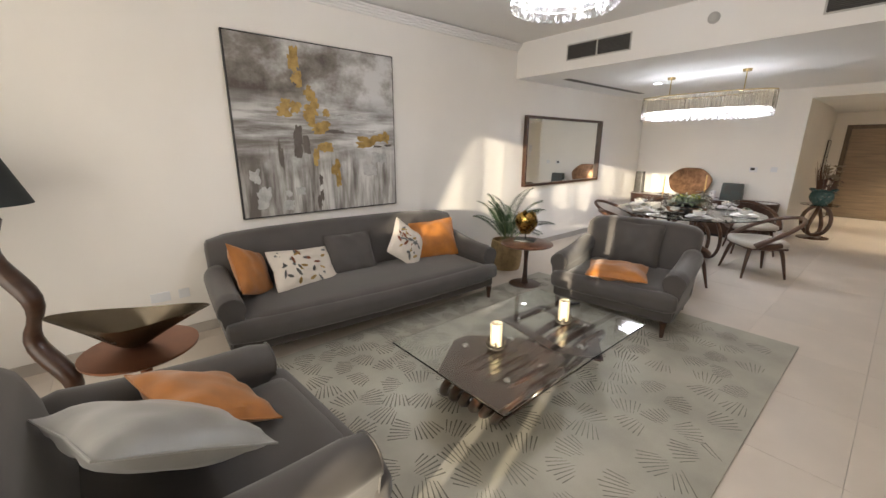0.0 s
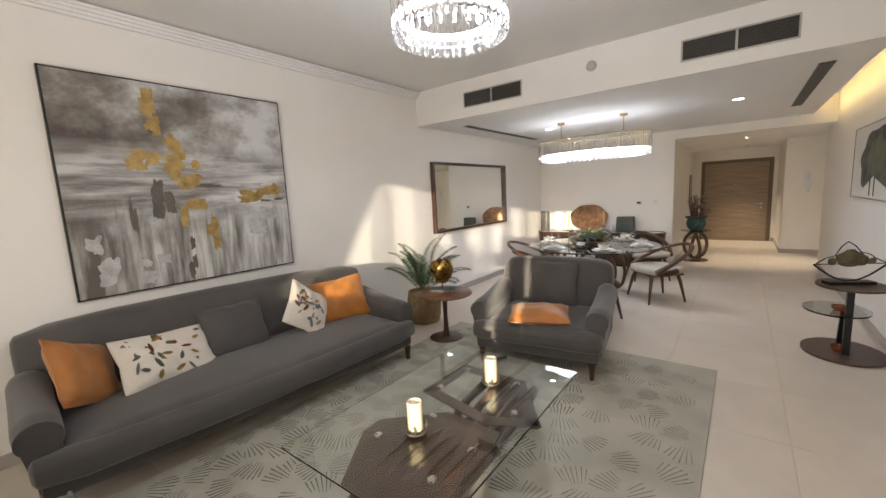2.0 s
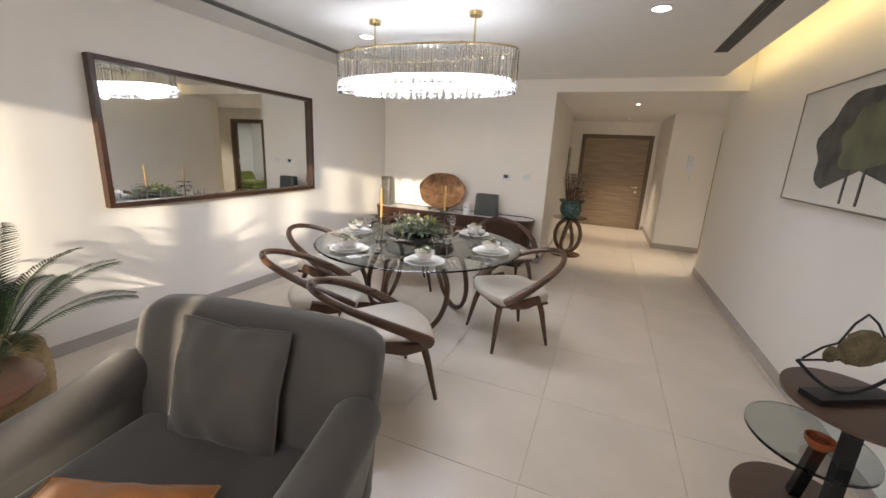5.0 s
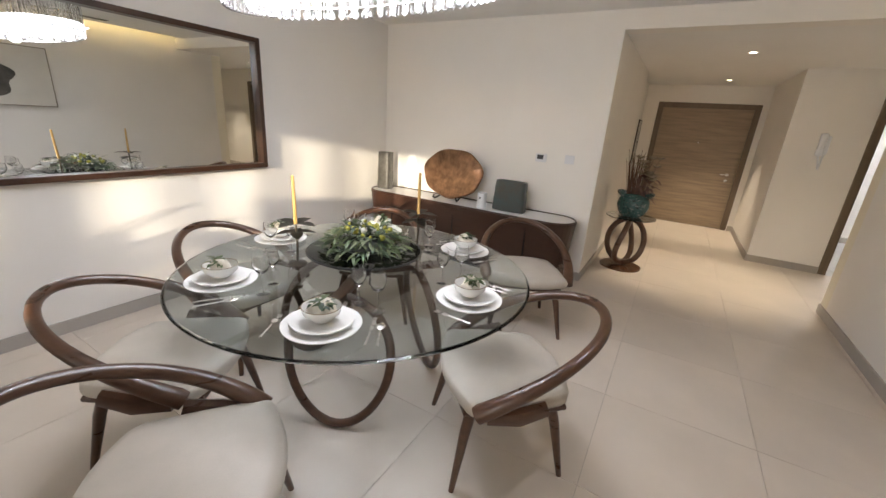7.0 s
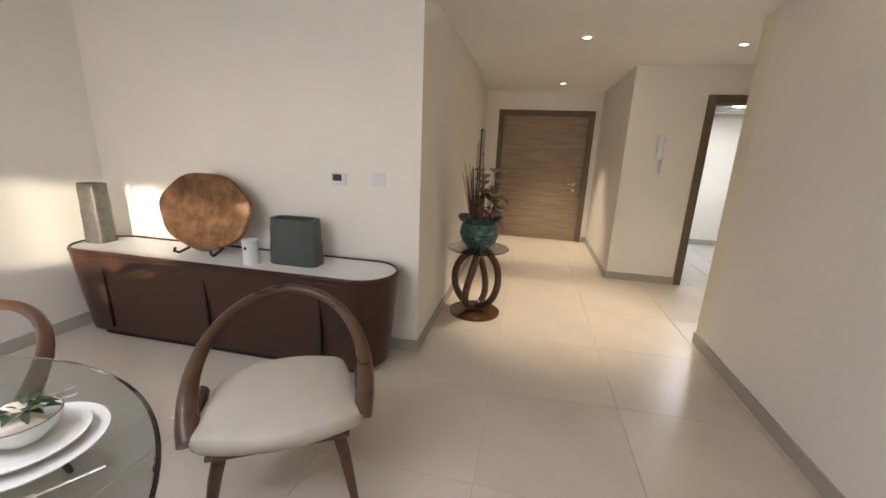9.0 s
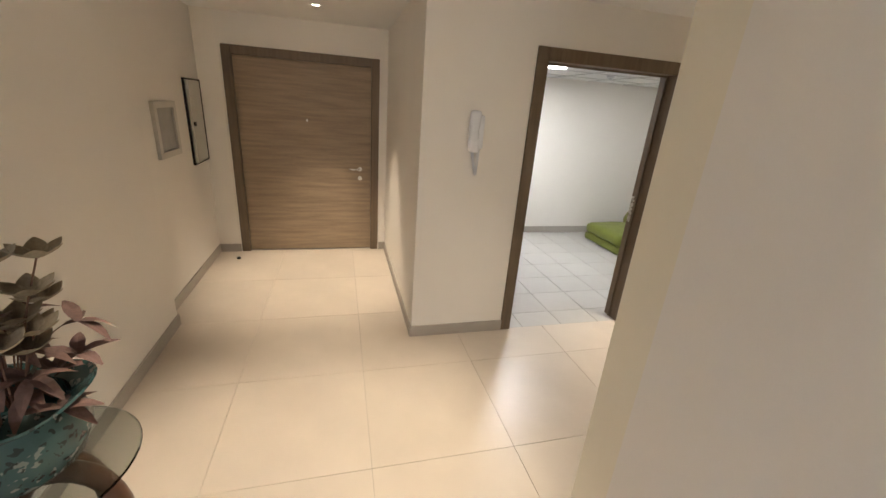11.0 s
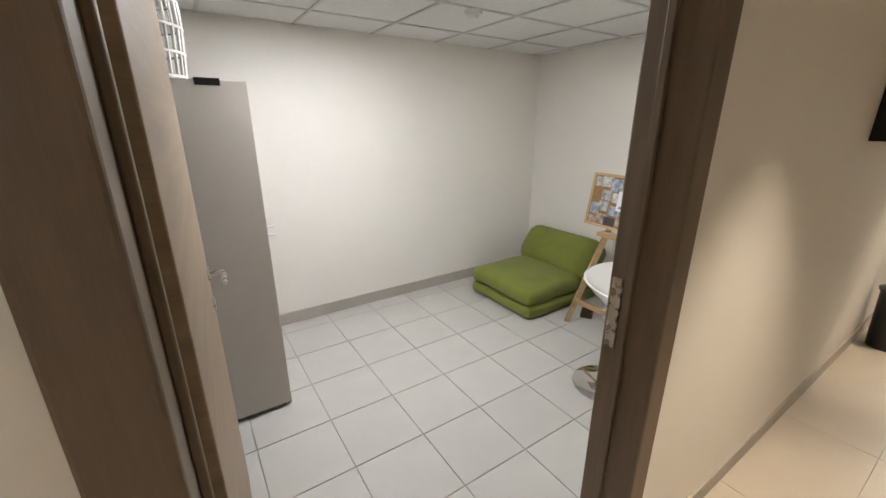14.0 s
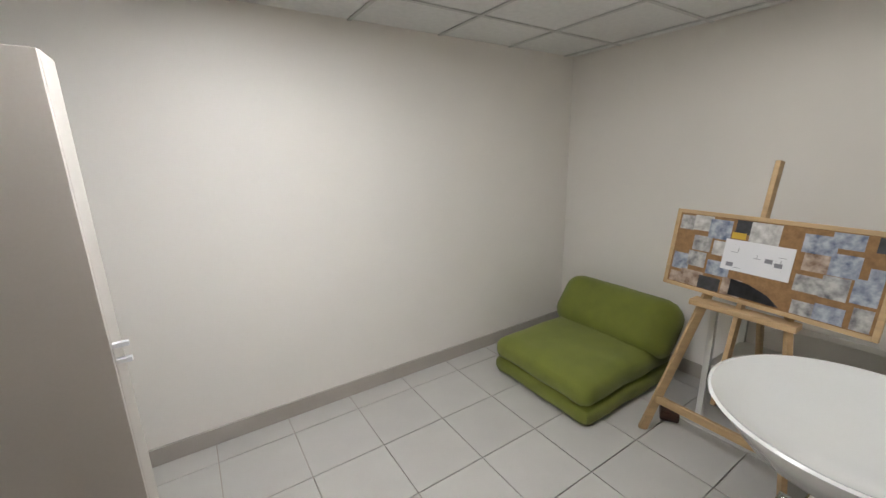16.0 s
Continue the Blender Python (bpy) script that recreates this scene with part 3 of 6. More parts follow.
def seat_furniture(name, w, depth, m, label, category, group="", back_h=0.88, seat_h=0.44, arm_w=0.17, arm_h=0.62, bow=0.0, front_feet=0.06):
    """An upholstered English roll-arm seat; faces local -y; origin on the floor at its middle."""
    ob = base(name, m, label, category, group)
    leg = 0.13
    yf, yb = -depth / 2, depth / 2
    bm = padded(w - 0.06, depth - 0.10, seat_h - leg - 0.14, 0.05, 0.0, 10)
    part("seat_frame", moved(bm, at(0, 0.0, leg)), VELVET, ob, smooth=True)
    # seat cushion with a rounded, slightly bowed front
    bm = padded(w - 2 * arm_w + 0.10, depth - 0.16, 0.19, 0.075, 0.025, 14)
    for v in bm.verts:
        v.co.z += seat_h - 0.185
        v.co.y -= 0.05
        if v.co.y < 0:
            v.co.y -= bow * (1 - (2 * v.co.x / w) ** 2)
    part("seat", bm, VELVET, ob, smooth=True)
    front = padded(w - 0.02, 0.16, 0.19, 0.07, 0.0, 12)
    for v in front.verts:
        v.co.y += yf + 0.07 - bow * (1 - (2 * v.co.x / w) ** 2)
        v.co.z += seat_h - 0.20
    part("front_roll", front, VELVET, ob, smooth=True)
    # back, leaning, top rolled over
    bm = padded(w - 0.04, 0.20, back_h - leg - 0.02, 0.085, 0.012, 14)
    for v in bm.verts:
        z = v.co.z
        v.co.z += leg
        v.co.y += yb - 0.16 + 0.17 * max(0.0, z / (back_h - leg)) ** 1.4
        v.co.z -= 0.05 * (2 * v.co.x / w) ** 4 * (z / back_h)
    part("backrest", bm, VELVET, ob, smooth=True)
    for s in (-1, 1):
        prof = []
        for k in range(17):
            a = math.radians(-40 + 260 * k / 16)
            prof.append((0.03 * s + math.cos(a) * arm_w * 0.52 * s, arm_h - arm_w * 0.5 + math.sin(a) * arm_w * 0.5))
        prof = [(-arm_w * 0.34 * s * -1 * 0.9, leg + 0.05)] + prof + [(-arm_w * 0.40 * s, leg + 0.05)]
        b = bmesh.new()
        rings = []
        steps = 12
        for k in range(steps + 1):
            f = k / steps
            y = yf + 0.10 + (depth - 0.22) * f
            lift = 0.10 * f ** 2
            shrink = 0.90 if k in (0, steps) else 1.0
            cx, cz = 0.0, (arm_h + leg) / 2
            rings.append([b.verts.new((s * (w / 2 - arm_w / 2) + (px - cx) * shrink, y - (0.012 if k == 0 else 0), cz + (pz + lift * (pz / arm_h) - cz) * shrink)) for px, pz in prof])
        for r0, r1 in zip(rings, rings[1:]):
            for q in range(len(prof)):
                b.faces.new([r0[q], r0[(q + 1) % len(prof)], r1[(q + 1) % len(prof)], r1[q]])
        b.faces.new(rings[0])
        b.faces.new(rings[-1])
        part("armrest", b, VELVET, ob, smooth=True)
        part("arm_piping", tube([(s * (w / 2 - arm_w / 2) + px * 0.93, yf + 0.088, (arm_h + leg) / 2 + (pz - (arm_h + leg) / 2) * 0.93) for px, pz in prof], 0.005, 6), VELVET, ob, smooth=True)
        for y in (yf + front_feet, yb - 0.10):
            part("leg", moved(turned_leg(leg + 0.02, 0.034), at(s * (w / 2 - 0.10), y)), WALNUT, ob, "dark turned wooden leg", True)
    return ob


sofa_rot = 86
seat_furniture("sofa", 2.82, 0.98, at(0.68, 3.15, 0, sofa_rot), "long charcoal grey velvet sofa with rolled arms", "sofa", bow=0.07, back_h=0.98, arm_w=0.20)
seat_furniture("armchair", 1.24, 1.02, at(2.35, 5.30, 0.012, 8), "charcoal grey velvet armchair with rolled arms", "armchair", "armchairs", back_h=0.94, arm_w=0.19)
seat_furniture("armchair", 1.18, 1.16, at(2.44, 1.33, 0.012, 184), "charcoal grey velvet armchair with two cushions lying on it", "armchair", "armchairs", back_h=0.95, arm_w=0.20)
S = at(0.68, 3.15, 0, sofa_rot)
cushion(0.52, 0.46, 0.16, S @ pose(-1.06, 0.0, 0.45, -26, 24, 48), OCHRE, "burnt orange velvet cushion leaning in the sofa's corner", 1)
cushion(0.66, 0.40, 0.14, S @ pose(-0.60, 0.02, 0.43, -36, 6, 14), FLORAL, "cream cushion with printed leaves on the sofa", 2, prints=True)
cushion(0.52, 0.44, 0.15, S @ pose(-0.08, 0.16, 0.43, -24, 0, 0), VELVET, "charcoal velvet cushion leaning on the sofa's back", 3)
cushion(0.46, 0.46, 0.14, S @ pose(0.42, 0.02, 0.50, -32, 38, -4), FLORAL, "cream cushion with printed leaves standing on its corner", 4, prints=True)
cushion(0.58, 0.46, 0.15, S @ pose(0.98, 0.12, 0.43, -22, -3, -8), OCHRE, "burnt orange velvet cushion beside the sofa's arm", 5)
A = at(2.35, 5.30, 0.012, 8)
cushion(0.52, 0.50, 0.16, A @ pose(0.0, 0.22, 0.43, -18, 0, 0), VELVET, "charcoal velvet cushion leaning on the armchair's back", 6)
cushion(0.56, 0.42, 0.15, A @ pose(0.06, -0.47, 0.475, -84, 0, 14), OCHRE, "burnt orange velvet cushion lying on the armchair", 7)
N = at(2.44, 1.33, 0.012, 184)
cushion(0.54, 0.48, 0.16, N @ pose(0.24, -0.30, 0.49, -62, 0, 8), OCHRE, "burnt orange velvet cushion lying on the armchair", 8)
cushion(0.64, 0.56, 0.20, N @ pose(-0.06, -0.12, 0.58, -60, 12, 14), SILVER, "silver grey satin cushion on the armchair", 9)

# rug with raised palm leaves
RUG = mat("silver_green_rug", (0.43, 0.405, 0.34), 0.92, var=0.13, scale=2.2, bump=0.5, grain=240, colour2=(0.28, 0.265, 0.22))
RUGL = mat("rug_cut_pile", (0.13, 0.12, 0.095), 0.95, var=0.10, scale=6, bump=0.5, grain=240)
rug = tagged(part("rug", box(1.0, 1.25, 0, 3.80, 5.68, 0.012, bevel=0.004), RUG), "large silver grey rug with a palm leaf relief", "rug")
rnd = random.Random(4)
b = bmesh.new()
heads = []
for k in range(9000):
    cx, cy = rnd.uniform(1.05, 3.75), rnd.uniform(1.3, 5.6)
    if cx > 3.05 + 0.25 * noise.noise(Vector((cx, cy, 2))) and rnd.random() < 0.9:
        continue
    if all((cx - x) ** 2 + (cy - y) ** 2 > 0.165 ** 2 for x, y in heads):
        heads.append((cx, cy))
for k, (cx, cy) in enumerate(heads):
    a0 = rnd.uniform(0, 6.28)
    fade = 1.0 if cx < 2.95 else 0.55
    for q in range(-3, 4):
        a = a0 + q * 0.10
        half = (0.085 - 0.010 * abs(q)) * rnd.uniform(0.75, 1.15)
        c, s_ = math.cos(a), math.sin(a)
        w0 = 0.0045 * fade
        ox, oy = cx - math.sin(a0) * q * 0.026, cy + math.cos(a0) * q * 0.026
        pts = [(ox + c * f * half - s_ * g * w0, oy + s_ * f * half + c * g * w0) for f, g in ((-1, 0.4), (-1, -0.4), (1, -1), (1, 1))]
        if all(1.03 < x < 3.77 and 1.28 < y < 5.65 for x, y in pts):
            top = [b.verts.new((x, y, 0.0126 + 0.000002 * k)) for x, y in pts]
            low = [b.verts.new((x, y, 0.0118)) for x, y in pts]
            b.faces.new(top)
            for i in range(4):
                b.faces.new([top[i], low[i], low[(i + 1) % 4], top[(i + 1) % 4]])
tagged(part("pile_relief", b, RUGL, rug, "darker palm leaf cut in the pile"), kind="stuff")

# coffee table
ct = base("coffee_table", at(2.54, 3.37, 0.0), "rectangular glass coffee table on a dark wooden rib base", "coffee table")
part("glass_top", box(-0.51, -0.82, 0.408, 0.51, 0.82, 0.420, bevel=0.004), GLASS, ct, "clear glass top")


def flat_piece(pts, z0, z1):
    """A flat board with the given outline."""
    b = bmesh.new()
    lo, hi = [b.verts.new((x, y, z0)) for x, y in pts], [b.verts.new((x, y, z1)) for x, y in pts]
    b.faces.new(lo[::-1])
    b.faces.new(hi)
    for i in range(len(pts)):
        j = (i + 1) % len(pts)
        b.faces.new([lo[i], lo[j], hi[j], hi[i]])
    return b


def rib_loop(ox, front, back, lean):
    """One closed bent rib: flat on top, rounded at its nose and running back along the floor."""
    pts = []
    for q in range(32):
        a = q / 32 * 2 * math.pi
        u = math.copysign(abs(math.cos(a)) ** 0.65, math.cos(a))
        v = math.copysign(abs(math.sin(a)) ** 0.7, math.sin(a))
        z = 0.212 + 0.172 * v
        mid, half = (front + back) / 2, (back - front) / 2
        pts.append(Vector((ox + lean * (v - 1) * 0.5, mid + u * half * (0.80 + 0.20 * v), z)))
    return pts


# the near half: six ribs under a closed dark top
for k in range(6):
    part("rib", tube(rib_loop(0.02 + k * 0.082, -0.76 + 0.012 * k, -0.08, 0.24), 0.030, 10, True, 0.75), WALNUT, ct, "dark bent wooden rib", True)
part("panel", flat_piece([(-0.04, -0.80), (0.44, -0.78), (0.42, -0.30), (0.38, -0.06), (0.02, -0.05), (-0.27, -0.33), (-0.27, -0.46)], 0.386, 0.3945), WALNUT, ct, "dark wooden panel under the glass")
# the far half: an open frame with curved ribs
for p, q in (((-0.24, 0.10), (-0.22, 0.51)), ((-0.22, 0.51), (0.22, 0.50)), ((0.22, 0.50), (0.49, 0.12)), ((0.49, 0.12), (0.26, 0.00)), ((0.26, 0.00), (-0.24, 0.10))):
    p, q = Vector(p), Vector(q)
    n_ = Vector((-(q - p).y, (q - p).x)).normalized() * 0.040
    d_ = (q - p).normalized() * 0.03
    part("frame_bar", flat_piece([tuple(p + n_ - d_), tuple(p - n_ - d_), tuple(q - n_ + d_), tuple(q + n_ + d_)], 0.386, 0.3945), WALNUT, ct)
for k in range(4):
    part("rib", tube(rib_loop(0.02 + k * 0.105, 0.08, 0.66 - 0.02 * k, 0.18), 0.030, 10, True, 0.75), WALNUT, ct, "dark bent wooden rib", True)
for dx, dy in ((-0.16, -0.45), (0.30, -0.55), (0.34, -0.28), (-0.02, -0.14), (-0.20, 0.16), (0.36, 0.14), (-0.18, 0.47), (0.22, 0.46)):
    part("disc", moved(lathe([(0, 0.396), (0.022, 0.396), (0.022, 0.407), (0, 0.407)], 16), at(dx, dy)), STEEL, ct, "small steel disc under the glass")

CANDLE = mat("ivory_wax", (0.78, 0.68, 0.47), 0.45, var=0.05, scale=10, bump=0.05)
BRONZE = mat("antique_silver", (0.35, 0.31, 0.25), 0.35, 0.9, var=0.15, scale=15, bump=0.1)


def pillar_candle(x, y):
    c = base("candle", at(x, y, 0.4202), "ivory pillar candle in a petal shaped metal holder", "candle", "pillar candles on the coffee table")
    part("wax", moved(lathe([(0, 0), (0.042, 0), (0.042, 0.150), (0.038, 0.158), (0.030, 0.152), (0, 0.148)], 24), at(0, 0, 0.022)), CANDLE, c, smooth=True)
    part("wick", moved(tube([(0, 0, 0.168), (0.002, 0, 0.178), (0.005, 0, 0.186)], 0.0014, 5), at(0, 0)), BLACKM, c)
    part("dish", lathe([(0, 0), (0.05, 0), (0.062, 0.012), (0.058, 0.018), (0.046, 0.010), (0, 0.010)], 24), BRONZE, c, smooth=True)
    for k in range(6):
        pts = [(0.046, 0, 0.012), (0.060, 0, 0.025), (0.066, 0, 0.045), (0.060, 0, 0.062)]
        part("petal", moved(tube(pts, [0.011, 0.015, 0.012, 0.003], 6, flat=0.3), pose(0, 0, 0, 0, 0, k * 60)), BRONZE, c, smooth=True)


pillar_candle(2.55, 3.04)
pillar_candle(2.62, 3.73)
rc = base("remote_control", at(2.46, 4.08, 0.4202, 62), "black remote control lying on the glass", "remote control")
BLACKP = mat("black_plastic", (0.015, 0.015, 0.016), 0.35, var=0.1)
part("body", box(-0.09, -0.024, 0, 0.09, 0.024, 0.018, bevel=0.006), BLACKP, rc)
GREYK = mat("grey_rubber_key", (0.22, 0.22, 0.22), 0.6)
for i in range(7):
    for j in range(3):
        part("key", box(-0.075 + i * 0.022, -0.016 + j * 0.012, 0.0182, -0.064 + i * 0.022, -0.009 + j * 0.012, 0.0205), GREYK, rc)

# low side table with the golden lotus
st = base("side_table", at(1.17, 5.14), "round reddish wooden side table on a dark pedestal", "side table")
part("tabletop", moved(lathe([(0, 0), (0.30, 0), (0.325, 0.010), (0.325, 0.022), (0.315, 0.030), (0, 0.030)], 40), at(0, 0, 0.53)), TEAK, st, smooth=True)
part("stem", lathe([(0, 0.02), (0.05, 0.02), (0.032, 0.10), (0.024, 0.30), (0.034, 0.50), (0.06, 0.53), (0, 0.53)], 20), WALNUT, st, smooth=True)
part("foot", lathe([(0, 0), (0.20, 0), (0.20, 0.012), (0.06, 0.026), (0, 0.028)], 36), WALNUT, st, smooth=True)
SLATE = mat("black_slate", (0.05, 0.055, 0.055), 0.35, var=0.15)
lo = base("lotus_sculpture", at(1.10, 5.20, 0.5602, 25), "golden lotus flower ornament on a dark slab", "ornament")
part("slab", box(-0.13, -0.09, 0, 0.13, 0.09, 0.022, bevel=0.002), SLATE, lo, "dark stone slab")
part("stem", tube([(0, 0, 0.02), (0, 0, 0.10)], 0.008, 8), BLACKM, lo)


def petal(h, w, curve, lean):
    b = bmesh.new()
    rows = []
    for j in range(9):
        f = j / 8
        half = w * max(0.0, math.sin(math.pi * min(0.99, 0.12 + f * 0.87))) ** 0.8 * (1 - 0.15 * f)
        row = []
        for i in range(7):
            u = i / 6 * 2 - 1
            out = 0.015 + curve * math.sin(f * math.pi * 0.75) + lean * f * f
            row.append(b.verts.new((out - 0.25 * half * u * u, u * half, f * h)))
        rows.append(row)
    for r0, r1 in zip(rows, rows[1:]):
        for i in range(6):
            b.faces.new([r0[i], r0[i + 1], r1[i + 1], r1[i]])
    bmesh.ops.solidify(b, geom=list(b.faces), thickness=0.003)
    return b


for k in range(6):
    part("petal", moved(petal(0.29, 0.110, 0.115, 0.0), pose(0, 0, 0.09, 0, 0, k * 60)), GOLD, lo, smooth=True)
for k in range(3):
    part("petal", moved(petal(0.21, 0.070, 0.050, 0.0), pose(0, 0, 0.09, 0, 0, 30 + k * 120)), GOLD, lo, smooth=True)

# palm in a woven basket
BASKET = mat("woven_seagrass", (0.36, 0.25, 0.12), 0.85, var=0.2, scale=14, bump=0.5, grain=70)
LEAF = mat("palm_leaf", (0.020, 0.048, 0.018), 0.55, var=0.2, scale=12, bump=0.05, per_object=0.15)
STALK = mat("palm_stalk", (0.10, 0.13, 0.05), 0.5)
pl = base("potted_palm", at(0.52, 5.52), "green areca palm in a woven straw basket", "plant")
bk = bmesh.new()
prof = [(0, 0)]
for k in range(17):
    prof.append((0.20 + 0.025 * math.sin(k / 16 * 3.0) + (0.006 if k % 2 else 0.0), 0.42 * k / 16))
prof += [(0.185, 0.42), (0.18, 0.36), (0, 0.36)]
part("basket", lathe(prof, 40), BASKET, pl, "woven straw basket", True)
rnd = random.Random(11)
fr = [(-60, 0.62, 60), (-15, 0.66, 50), (30, 0.60, 62), (75, 0.58, 45), (120, 0.46, 40), (165, 0.45, 58), (210, 0.46, 45), (255, 0.60, 62), (300, 0.64, 38), (345, 0.55, 28), (5, 0.70, 74), (200, 0.50, 75), (270, 0.62, 80), (50, 0.55, 30)]
for az, length, el in fr:
    az = math.radians(az + rnd.uniform(-8, 8))
    el = math.radians(min(86, el + 12))
    pts = []
    for k in range(13):
        f = k / 12
        e = el - f * f * 0.9
        if k == 0:
            p = Vector((0.03 * math.cos(az), 0.03 * math.sin(az), 0.38))
        else:
            p = pts[-1] + Vector((math.cos(az) * math.cos(e), math.sin(az) * math.cos(e), math.sin(e))) * (length * 1.3 / 12)
        pts.append(p)
    pts = [Vector((max(p.x, -0.48), p.y, p.z)) for p in pts]
    frond = part("frond", tube(pts, [0.006 - 0.0004 * k for k in range(13)], 5), STALK, pl, smooth=True)
    b = bmesh.new()
    for k in range(8, 48):
        f = k / 48 * 12
        i = min(int(f), 11)
        p = pts[i].lerp(pts[i + 1], f - i)
        d = (pts[i + 1] - pts[i]).normalized()
        side = d.cross(Vector((0, 0, 1))).normalized()
        up = side.cross(d)
        L = 0.19 * math.sin(math.pi * (0.12 + 0.80 * (k - 8) / 40)) ** 0.7
        for s in (-1, 1):
            tip_dir = (d * 0.75 + side * s * 0.95 + up * 0.12).normalized()
            tip = p + tip_dir * L - Vector((0, 0, 0.03 * L / 0.19))
            mid = p + tip_dir * L * 0.5 + up * 0.006
            w0 = d * 0.0065
            v = [b.verts.new(q) for q in (p, mid - w0, tip, mid + w0)]
            for vv in v:
                vv.co.x = max(vv.co.x, -0.50)
            b.faces.new(v)
    tagged(part("leaflets", b, LEAF, frond, "narrow green leaflets"), kind="stuff")

# near table with the bronze bowl, and the lamp beside it
COPPER = mat("copper_brown_metal", (0.30, 0.13, 0.07), 0.32, 0.85, var=0.15, scale=6, bump=0.05)
ctb = base("side_table", at(1.30, 1.22), "round copper brown side table", "side table")
part("tabletop", moved(lathe([(0, 0), (0.29, 0), (0.30, 0.008), (0.30, 0.020), (0, 0.020)], 40), at(0, 0, 0.53)), COPPER, ctb, smooth=True)
part("stem", lathe([(0, 0.015), (0.035, 0.015), (0.030, 0.53), (0, 0.53)], 16), COPPER, ctb, smooth=True)
part("foot", lathe([(0, 0), (0.17, 0), (0.17, 0.010), (0.04, 0.018), (0, 0.018)], 30), COPPER, ctb, smooth=True)
BOWLM = mat("smoky_bronze", (0.20, 0.165, 0.12), 0.25, 0.9, var=0.15, scale=5, bump=0.04)
b = bmesh.new()
rows = []
for j in range(9):
    f = j / 8
    row = []
    for i in range(40):
        a = i / 40 * 2 * math.pi
        r = 0.05 + 0.20 * f
        x = math.cos(a) * r * (1.0 + 0.75 * f * abs(math.cos(a)) ** 3)
        y = math.sin(a) * r * (1 - 0.25 * f)
        z = 0.17 * f ** 1.3 + 0.05 * f * math.cos(a) ** 2
        row.append(b.verts.new((x, y, z)))
    rows.append(row)
for r0, r1 in zip(rows, rows[1:]):
    for i in range(40):
        b.faces.new([r0[i], r0[(i + 1) % 40], r1[(i + 1) % 40], r1[i]])
b.faces.new(rows[0])
bmesh.ops.solidify(b, geom=list(b.faces), thickness=0.006)
tagged(part("bowl", moved(b, at(1.26, 1.20, 0.556, 62)), BOWLM, smooth=True), "boat shaped smoky bronze bowl on the side table", "bowl")
lp = base("table_lamp", at(0.50, 0.60), "floor lamp with a wavy dark wooden stem and a black shade", "lamp")
pts = [(0.16 - 0.0073 * k + 0.05 * math.sin(k * 0.62), 0.20 - 0.0091 * k + 0.05 * math.sin(k * 0.62), 0.02 + k * 0.058) for k in range(23)]
part("stem", tube(pts, [0.040 + 0.026 * abs(math.sin(k * 0.31)) for k in range(23)], 12, flat=0.8), WALNUT, lp, "wavy carved wooden stem", True)
part("neck", tube([(0.0, 0.0, 1.28), (0, 0, 1.46)], 0.010, 8), STEEL, lp)
part("foot", moved(lathe([(0, 0), (0.17, 0), (0.16, 0.02), (0.05, 0.03), (0, 0.03)], 30), at(0.16, 0.20)), WALNUT, lp, smooth=True)
SHADE = mat("black_lampshade", (0.022, 0.026, 0.026), 0.8, var=0.1, bump=0.2, grain=400)
sh = lathe([(0.25, 1.38), (0.15, 1.66), (0.146, 1.66), (0.246, 1.38), (0.25, 1.38)], 36)
part("shade", sh, SHADE, lp, "black cloth shade", True)

# paintings and mirror
GREYP = mat("painted_canvas", (0.42, 0.41, 0.39), 0.6, var=0.1)


